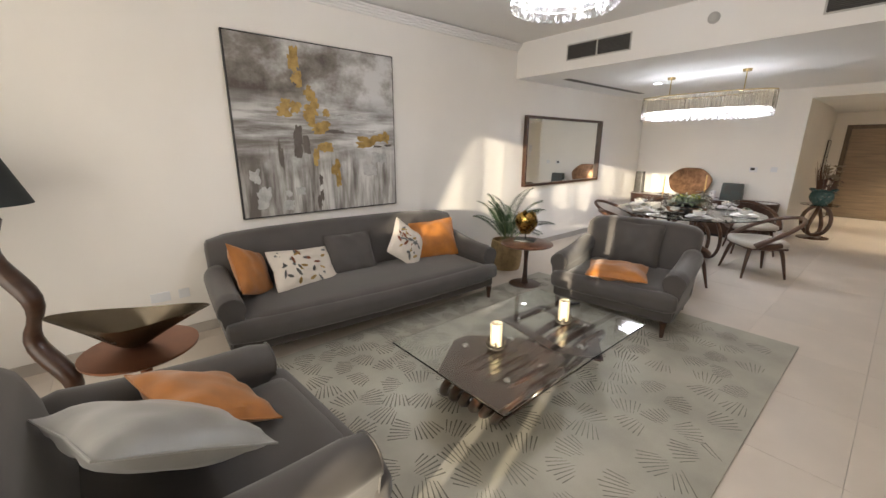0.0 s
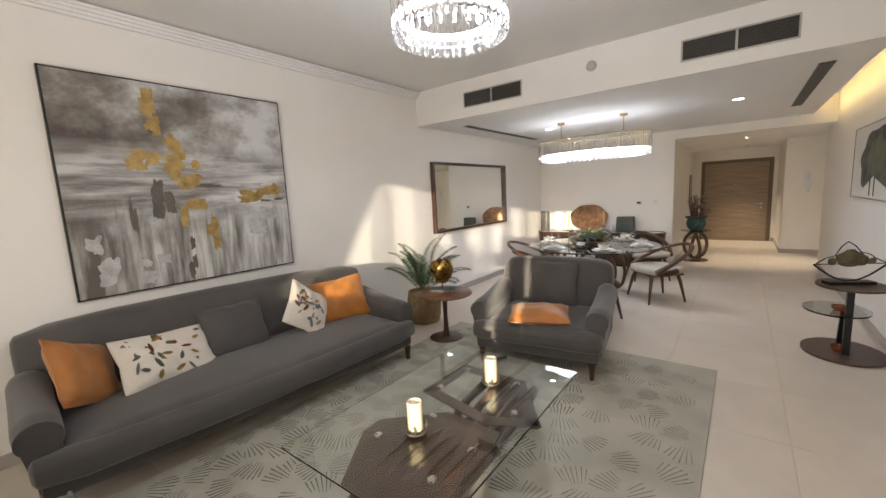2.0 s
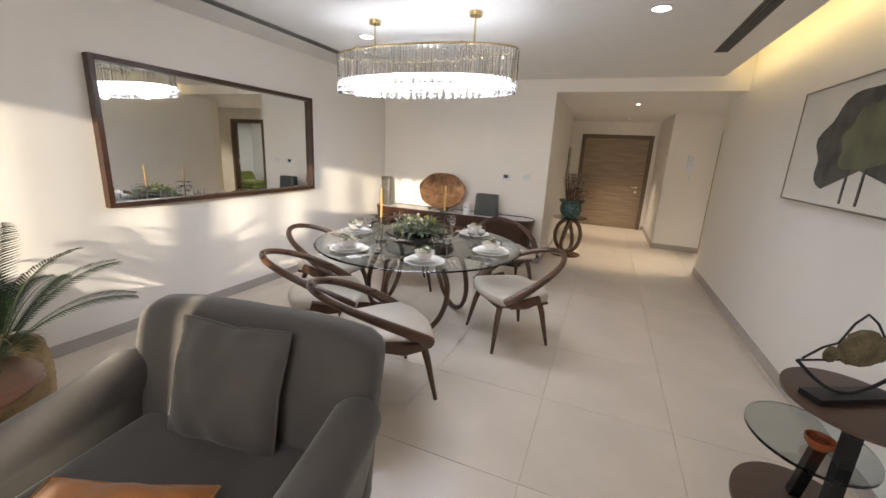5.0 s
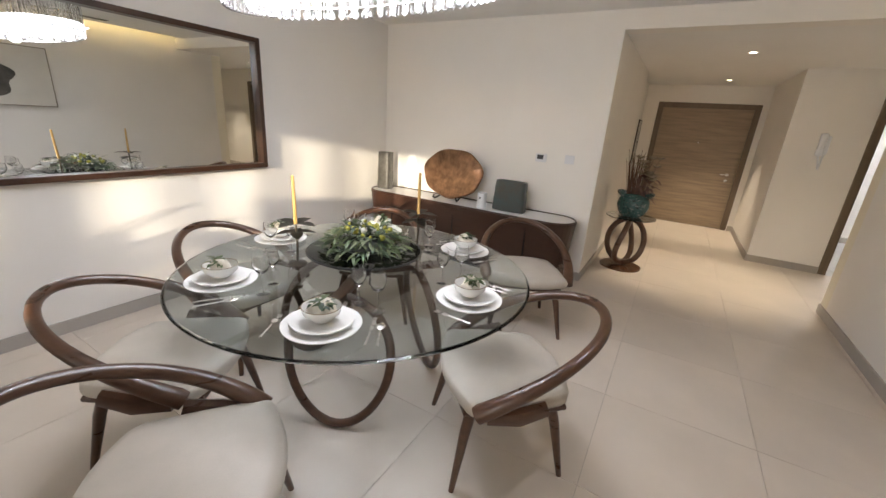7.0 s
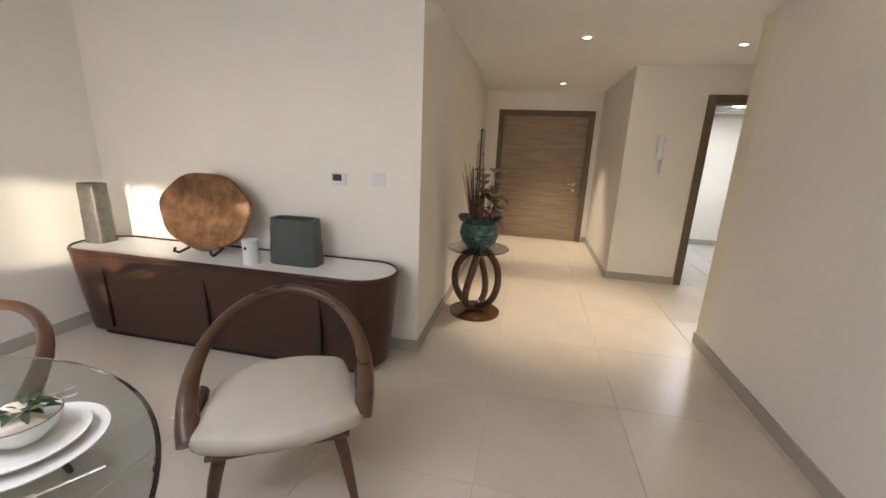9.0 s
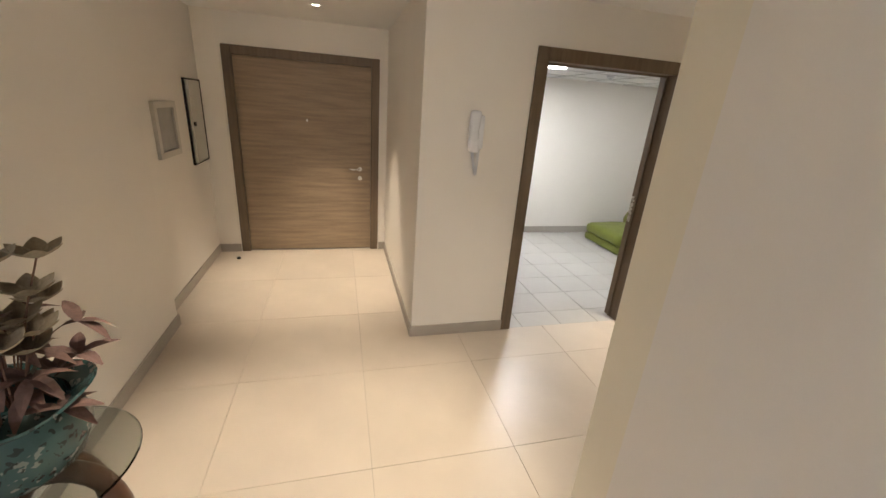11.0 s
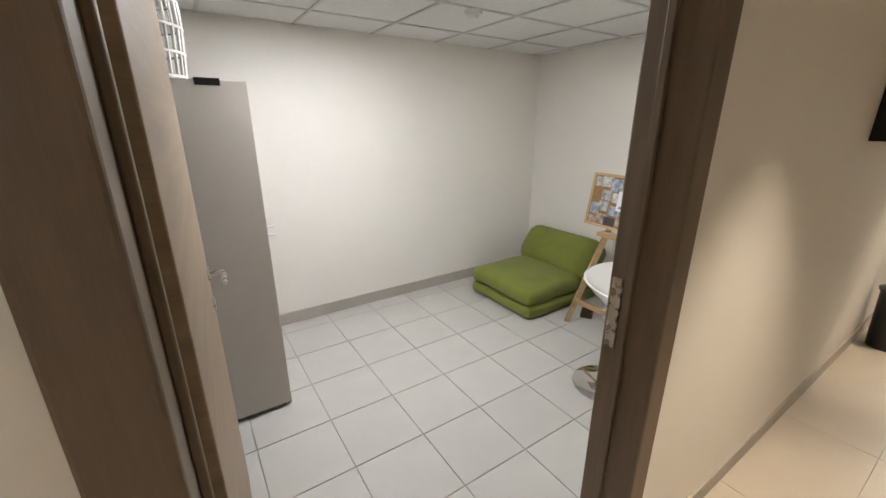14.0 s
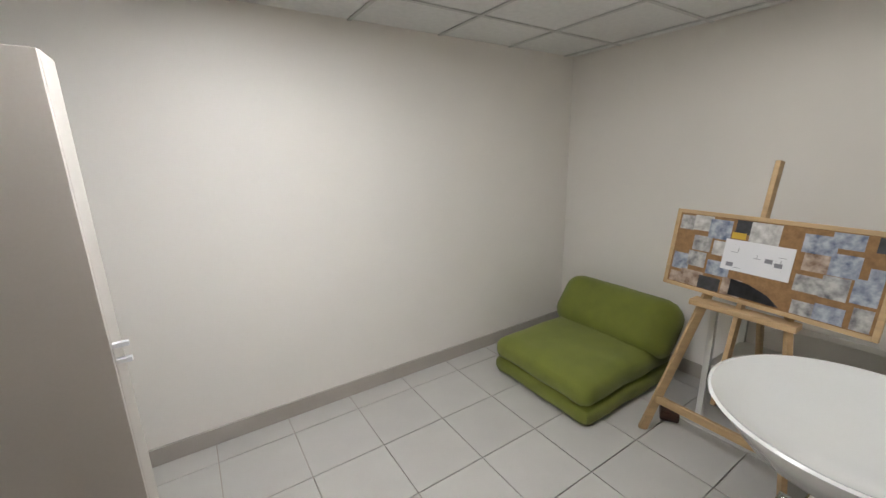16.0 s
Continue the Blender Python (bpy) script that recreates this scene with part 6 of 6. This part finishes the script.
# corridor picture
cp = base("framed_picture", pose(8.56, 13.21, 1.86), "abstract blue and grey print in a black box frame", "picture")
for r in ((-0.29, -0.06, -0.32, -0.275, -0.001, 0.32), (0.275, -0.06, -0.32, 0.29, -0.001, 0.32), (-0.275, -0.06, -0.32, 0.275, -0.001, -0.305), (-0.275, -0.06, 0.305, 0.275, -0.001, 0.32)):
    part("frame_bar", box(*r), BLACKM, cp)
part("sheet", box(-0.275, -0.045, -0.305, 0.275, -0.002, 0.305), PAPER, cp)
INK = [mat("ink_%s" % n, c, 0.7, var=0.3, scale=9) for n, c in (("grey", (0.30, 0.34, 0.37)), ("blue", (0.12, 0.20, 0.27)), ("pale", (0.45, 0.50, 0.53)))]
for k, (x, z, w, h, c) in enumerate(((0.02, 0.02, 0.40, 0.20, 0), (0.06, -0.06, 0.34, 0.20, 1), (-0.10, 0.06, 0.24, 0.16, 2), (0.10, -0.16, 0.26, 0.10, 2), (0.0, 0.12, 0.2, 0.1, 0))):
    b = blot(0, 0, w, h, 40 + k, 0.0)
    for v in b.verts:
        v.co = Vector((max(-0.27, min(0.27, v.co.y + x)), -0.0455 - (v.co.x - 0.0435) * 0.6 - 0.0004 * k, max(-0.30, min(0.30, v.co.z + z))))
    part("ink_wash", b, INK[c], cp)
bn = base("waste_bin", at(9.80, 13.05), "slim black waste bin by the kitchen doorway", "bin")
part("body", lathe([(0, 0), (0.10, 0), (0.115, 0.42), (0.115, 0.44), (0.105, 0.44), (0.10, 0.05), (0, 0.02)], 28), BLACKP, bn, smooth=True)
part("lid", lathe([(0.10, 0.441), (0.125, 0.441), (0.13, 0.46), (0.10, 0.475), (0.10, 0.441)], 28), BLACKP, bn, smooth=True)
ds = base("door_stop", at(2.95, 15.05), "small dark floor door stop", "door stop")
part("knob", lathe([(0, 0), (0.022, 0), (0.02, 0.02), (0, 0.026)], 16), BLACKP, ds, smooth=True)

# ---- small room ----
CABG = mat("warm_grey_laminate", (0.47, 0.44, 0.40), 0.5, var=0.03, scale=3)
cb = base("tall_cabinet", at(5.35, 15.12), "tall plain warm grey cabinet behind the open door", "cabinet")
part("body", box(-0.55, -0.232, 0.05, 0.55, -0.10, 1.81, bevel=0.003), CABG, cb)
part("door", box(-0.549, -0.25, 0.03, 0.549, -0.2335, 1.808, bevel=0.002), CABG, cb)
part("plinth", box(-0.52, -0.22, 0, 0.52, -0.11, 0.05), BLACKM, cb)
for z in (1.055, 1.10):
    part("bracket", box(0.551, -0.24, z, 0.585, -0.225, z + 0.012), WPL, cb, "small white bracket")
part("latch", box(0.34, -0.254, 1.785, 0.44, -0.20, 1.816), BLACKM, cb, "dark latch on the top edge")
WIRE = mat("white_wire", (0.74, 0.73, 0.70), 0.4, var=0.05)
wb = base("wire_basket", at(5.50, 14.96, 1.8105), "round white wire basket standing on the cabinet", "basket")
for k in range(30):
    a = 2 * math.pi * k / 30
    part("upright", tube([(0.17 * math.cos(a), 0.17 * math.sin(a), 0), (0.185 * math.cos(a), 0.185 * math.sin(a), 0.22), (0.18 * math.cos(a), 0.18 * math.sin(a), 0.42)], 0.006, 6), WIRE, wb)
for z, r in ((0.006, 0.17), (0.10, 0.178), (0.20, 0.184), (0.30, 0.184), (0.42, 0.18)):
    part("hoop", tube([(r * math.cos(a * math.pi / 20), r * math.sin(a * math.pi / 20), z) for a in range(40)], 0.006, 6, True), WIRE, wb)

GREENF = mat("moss_green_cloth", (0.175, 0.20, 0.028), 0.85, var=0.10, scale=8, bump=0.2, grain=400, sheen=0.15)
gs = base("floor_sofa", at(8.36, 15.22), "moss green folding floor sofa against the wall", "sofa")


def sofa_pad(w, d, h, z, m, name):
    return part(name, moved(padded(w, d, h, h * 0.42, 0.02, 14, 0.006), m @ at(0, 0, z)), GREENF, gs, smooth=True)


sofa_pad(0.98, 0.82, 0.13, 0.0, at(-0.04, 0.0), "lower_mattress")
sofa_pad(0.96, 0.80, 0.16, 0.115, at(-0.06, 0.0), "upper_mattress")
part("backrest", moved(padded(0.27, 0.90, 0.42, 0.125, 0.0, 14, 0.010), pose(0.17, 0.0, 0.21, 0, 36, 0)), GREENF, gs, "plump tilted backrest", True)

PINE = mat("pale_pine", (0.52, 0.36, 0.19), 0.55, var=0.12, scale=5, grain=60, stretch=(1, 1, 8))
ea = base("easel", at(8.30, 14.33), "pale pine artist's easel", "easel")


def beam(p, q, w=0.045, t=0.022):
    p, q = Vector(p), Vector(q)
    L = (q - p).length
    return moved(box(-t / 2, -w / 2, 0, t / 2, w / 2, L, bevel=0.002), Matrix.Translation(p) @ (q - p).to_track_quat('Z', 'Y').to_matrix().to_4x4())


for nm, p, q in (("front_leg", (-0.18, 0.32, 0), (0.03, 0.16, 0.86)), ("front_leg", (-0.18, -0.32, 0), (0.03, -0.16, 0.86)), ("mast", (-0.10, 0.02, 0.30), (0.14, 0.0, 1.50)), ("rear_leg", (0.48, 0.0, 0), (0.10, 0.0, 1.2)), ("stretcher", (-0.135, 0.285, 0.20), (-0.135, -0.285, 0.20))):
    part(nm, beam(p, q), PINE, ea)
part("ledge", box(-0.06, -0.22, 0.77, 0.02, 0.22, 0.80, bevel=0.003), PINE, ea)
CORK = mat("cork_board", (0.30, 0.17, 0.075), 0.9, var=0.15, scale=30, bump=0.3)
bd = base("pin_board", at(8.30, 14.33, 0.832) @ pose(-0.035, -0.03, 0, 0, 9, -6), "cork pin board covered with photographs and a drawing", "pin board")
bw, bh = 0.86, 0.42
part("cork", box(0.004, -bw / 2 + 0.018, 0.018, 0.014, bw / 2 - 0.018, bh - 0.018), CORK, bd)
for r in ((0, -bw / 2, 0, 0.02, -bw / 2 + 0.02, bh), (0, bw / 2 - 0.02, 0, 0.02, bw / 2, bh), (0, -bw / 2 + 0.02, 0, 0.02, bw / 2 - 0.02, 0.02), (0, -bw / 2 + 0.02, bh - 0.02, 0.02, bw / 2 - 0.02, bh)):
    part("frame_bar", box(*r, bevel=0.002), PINE, bd)
PHOTO = [mat("photo_%s" % n, c, 0.35, var=0.35, scale=25, grain=60, colour2=c2) for n, c, c2 in (("grey", (0.50, 0.49, 0.47), (0.10, 0.10, 0.11)), ("blue", (0.42, 0.45, 0.50), (0.05, 0.08, 0.16)), ("warm", (0.48, 0.38, 0.30), (0.12, 0.06, 0.03)), ("pale", (0.62, 0.61, 0.59), (0.28, 0.27, 0.26)), ("dark", (0.05, 0.05, 0.055), (0.02, 0.02, 0.02)))]
SHEETP = mat("white_paper", (0.72, 0.72, 0.74), 0.8, var=0.02)
rnd = random.Random(9)
ph = []
for i in range(9):
    for j in range(4):
        u, v = -0.37 + i * 0.093, 0.06 + j * 0.098
        if 3 <= i <= 5 and j in (1, 2):
            continue
        if i == 4 and j == 0 or i == 5 and j == 0:
            continue
        if rnd.random() < 0.13:
            continue
        ph.append((u + rnd.uniform(-0.015, 0.015), v + rnd.uniform(-0.02, 0.02), rnd.uniform(0.085, 0.12), rnd.uniform(0.07, 0.10)))
for k, (u, v, w, h) in enumerate(ph):
    w = min(w, 2 * (0.40 - abs(u)))
    part("photograph", box(0.0030 - 0.00012 * k / 4, -u - w / 2, max(0.024, v - h / 2), 0.0040 - 0.00012 * k / 4, -u + w / 2, min(bh - 0.024, v + h / 2)), PHOTO[rnd.choice([0, 0, 1, 1, 2, 3, 3, 4])], bd)
part("drawing", box(0.0000, -0.12, 0.15, 0.0015, 0.16, 0.30), SHEETP, bd, "white sheet with a floor plan drawing")
INKL = mat("drawing_ink", (0.25, 0.25, 0.28), 0.8)
for k in range(16):
    u, v = rnd.uniform(-0.10, 0.12), rnd.uniform(0.165, 0.275)
    part("line", box(-0.0008, u, v, -0.0002, u + rnd.choice([0.002, 0.03]), v + rnd.choice([0.002, 0.02])), INKL, bd)
part("note", box(-0.0006, 0.08, 0.305, 0.0012, 0.14, 0.335), mat("yellow_note", (0.65, 0.42, 0.05), 0.8), bd, "yellow sticky note")
b = bmesh.new()
ring = [b.verts.new((0.0005, y, z)) for y, z in ((0.10, 0.03), (0.10, 0.11), (0.02, 0.10), (-0.06, 0.07), (-0.11, 0.03))]
b.faces.new(ring)
bmesh.ops.solidify(b, geom=list(b.faces), thickness=0.001)
part("fabric_sample", b, PHOTO[4], bd, "black cloth sample")

sk = base("box_on_floor", at(8.35, 14.62), "small dark brown leather box on the floor", "box")
part("body", moved(box(-0.06, -0.05, 0, 0.06, 0.05, 0.055, bevel=0.008), at(0, 0, 0, 30)), mat("brown_leather", (0.08, 0.03, 0.018), 0.5, var=0.25, scale=20), sk)
tb = base("desk", at(8.66, 13.98), "white desk with open shelf against the wall", "desk")
WLAM = mat("white_laminate", (0.70, 0.69, 0.66), 0.4, var=0.03)
part("top", box(-0.26, -0.58, 0.72, 0.25, 0.55, 0.75, bevel=0.002), WLAM, tb)
part("shelf", box(-0.22, -0.54, 0.36, 0.25, 0.52, 0.38), WLAM, tb)
for y in (-0.55, 0.50):
    for x in (-0.24, 0.22):
        part("leg", box(x, y, 0, x + 0.03, y + 0.03, 0.72), WLAM, tb)

GLOSSW = mat("gloss_white_plastic", (0.80, 0.81, 0.80), 0.08, var=0.01, coat=0.5)
CHROME = mat("chrome", (0.75, 0.75, 0.75), 0.06, 1.0, var=0.02, bump=0)
bs = base("bar_stool", at(7.84, 13.82), "white moulded bar stool on a round chrome base", "bar stool")
b = lathe([(0, 0.46), (0.12, 0.465), (0.30, 0.555), (0.41, 0.69), (0.420, 0.703), (0.408, 0.708), (0.37, 0.680), (0.26, 0.615), (0.12, 0.575), (0, 0.570)], 64)
part("seat", b, GLOSSW, bs, "glossy white moulded seat", True)
part("pole", tube([(-0.20, 0.12, 0.02), (-0.14, 0.08, 0.25), (-0.04, 0.02, 0.47)], [0.03, 0.028, 0.026], 16), CHROME, bs, "chrome pole", True)
part("base_plate", moved(lathe([(0, 0), (0.205, 0), (0.205, 0.008), (0.16, 0.018), (0.03, 0.03), (0, 0.03)], 44), at(-0.20, 0.12)), CHROME, bs, "round chrome base", True)
pts = [(0, -0.05, 0.28)] + [(-0.24 * math.sin(math.pi * k / 12), -0.15 * math.cos(math.pi * k / 12) + 0.0, 0.28 + 0.0) for k in range(13)] + [(0, 0.05, 0.28)]
part("footrest", tube(pts, 0.011, 10), CHROME, bs, "bent chrome footrest", True)
sd_ = base("smoke_detector", pose(7.28, 14.95, SM_H - 0.004, 180), "white round smoke detector on the ceiling", "detector")
part("body", lathe([(0, 0), (0.055, 0), (0.055, 0.02), (0.03, 0.03), (0.03, 0.045), (0, 0.05)], 24), WPL, sd_, smooth=True)
sl = base("downlight", at(6.42, 14.72, SM_H - 0.004), "round white recessed panel light, lit", "downlight", "small room lights")
part("lens", lathe([(0, -0.006), (0.10, -0.006), (0.10, -0.001), (0, -0.001)], 28), glow("lamp_panel", (0.96, 0.98, 1), 5), sl)
av = base("ceiling_vent", at(6.95, 13.9, SM_H - 0.0045), "square slatted ceiling air vent", "vent")
for k in range(8):
    part("slat", moved(box(-0.2, -0.012, -0.002, 0.2, 0.012, 0.0), pose(0, -0.19 + k * 0.054, -0.008, 25)), VFR, av)
part("backing", box(-0.22, -0.22, -0.004, 0.22, 0.22, -0.001), GRILL, av)

# ---- kitchen, seen through the doorway ----
KOAK = mat("grey_oak_front", (0.24, 0.18, 0.14), 0.5, var=0.25, scale=3, grain=40, stretch=(4, 4, 0.5))
for k in range(5):
    c = base("kitchen_cabinet", at(13.45, 10.95 + 0.66 * k), "grey oak kitchen base cabinet", "cabinet", "kitchen base cabinets")
    part("body", box(0.02, 0.002, 0.12, 0.55, 0.656, 0.86), KOAK, c)
    part("door", box(0, 0.004, 0.13, 0.019, 0.654, 0.855, bevel=0.002), KOAK, c)
    part("plinth", box(0.06, 0.002, 0, 0.55, 0.656, 0.12), GRILL, c)
wt = base("worktop", at(13.43, 10.95, 0.86), "white kitchen worktop along the wall", "worktop")
part("slab", box(0, 0, 0.001, 0.60, 3.3, 0.035, bevel=0.003), QUARTZ, wt)
tp = base("kitchen_tap", at(13.85, 12.95, 0.8955), "steel arched kitchen tap", "tap")
part("spout", tube([(0, 0, 0), (0, 0, 0.22), (-0.03, 0, 0.29), (-0.09, 0, 0.31), (-0.14, 0, 0.28), (-0.15, 0, 0.22)], 0.013, 10), STEEL, tp, "", True)
sn = base("sink_rim", at(13.5, 12.6, 0.8955), "inset steel kitchen sink", "sink")
part("rim", boxes((0.02, 0, 0, 0.42, 0.02, 0.006), (0.02, 0.55, 0, 0.42, 0.57, 0.006), (0.02, 0.02, 0, 0.04, 0.55, 0.006), (0.40, 0.02, 0, 0.42, 0.55, 0.006)), STEEL, sn)
ba = base("fruit_tray", at(13.62, 11.72, 0.8955), "tray with yellow fruit on the worktop", "fruit")
part("tray", box(-0.1, -0.2, 0, 0.1, 0.2, 0.015, bevel=0.003), GRN[0], ba)
for k in range(3):
    part("fruit", tube([(-0.02, -0.12 + k * 0.1, 0.03), (0.0, -0.08 + k * 0.1, 0.045), (0.0, -0.03 + k * 0.1, 0.04)], [0.008, 0.02, 0.008], 8), YEL, ba, "", True)
uc = base("wall_cabinet", at(13.70, 10.8, 1.46), "white kitchen wall cabinet", "cabinet")
part("body", box(0.02, 0, 0, 0.34, 1.35, 0.75), WLAM, uc)
for k in range(2):
    part("door", box(0, 0.004 + 0.674 * k, 0.004, 0.019, 0.670 + 0.674 * k, 0.746, bevel=0.002), WLAM, uc)
kw = base("kitchen_window", at(14.05, 12.55, 1.50), "small dark kitchen window in a white frame", "window", kind="structure")
for r in ((-0.03, 0, 0, -0.001, 0.78, 0.05), (-0.03, 0, 0.50, -0.001, 0.78, 0.55), (-0.03, 0, 0.05, -0.001, 0.05, 0.50), (-0.03, 0.73, 0.05, -0.001, 0.78, 0.50)):
    part("frame", box(*r, bevel=0.003), WPL, kw)
part("pane", box(-0.012, 0.05, 0.05, -0.002, 0.73, 0.50), mat("dusk_window", (0.06, 0.06, 0.10), 0.1, var=0.02), kw, "dark blue dusk pane")
kl = base("ceiling_light", at(12.2, 12.4, 2.5), "long lit kitchen ceiling light", "light")
part("body", box(-0.15, -0.65, -0.04, 0.15, 0.65, -0.001, bevel=0.004), WPL, kl)
part("diffuser", box(-0.13, -0.63, -0.046, 0.13, 0.63, -0.0402), glow("lamp_kitchen", (1.0, 0.97, 0.9), 3), kl)

# ---- floor tiles ----
def lay(parent_name, nx, ny, tile_x, tile_y, x0, y0, material, keep, name, joint=0.0022):
    shared = {}
    for i in range(nx):
        for j in range(ny):
            ax, ay, bx, by = keep(x0 + i * tile_x + joint / 2, y0 + j * tile_y + joint / 2, x0 + (i + 1) * tile_x - joint / 2, y0 + (j + 1) * tile_y - joint / 2)
            if bx - ax < 0.03 or by - ay < 0.03:
                continue
            key = (round(bx - ax, 3), round(by - ay, 3))
            if key not in shared:
                ob = part(name, box(0, 0, -0.009, key[0], key[1], 0.0, bevel=0.0012, seg=1), material, parent_name)
                shared[key] = ob.data
            else:
                ob = new(name, shared[key])
                ob.parent = parent_name
            ob.location = (ax, ay, 0)


def clip_to(x0, y0, x1, y1):
    return lambda a, b, c, d: (max(a, x0), max(b, y0), min(c, x1), min(d, y1))


T = 0.81
GX, GY = 3.42 - 5 * T, 12.81 - 18 * T
lay(floor, 10, 22, T, T, GX, GY, PORC, clip_to(0, -1.0, 5.09, 11.19), "tile")
lay(floor, 10, 22, T, T, GX, GY, PORC, clip_to(2.61, 11.19, 5.04, 15.32), "tile")
lay(floor, 16, 22, T, T, GX, GY, PORC, clip_to(5.04, 11.19, 10.42, 13.22), "tile")
small = bpy.data.objects["floor_small_room"]
lay(small, 12, 8, 0.39, 0.385, 6.05 - 4 * 0.39, 13.46 - 0.385, CERAM, clip_to(5.05, 13.22, 8.93, 16.03), "tile", 0.005)
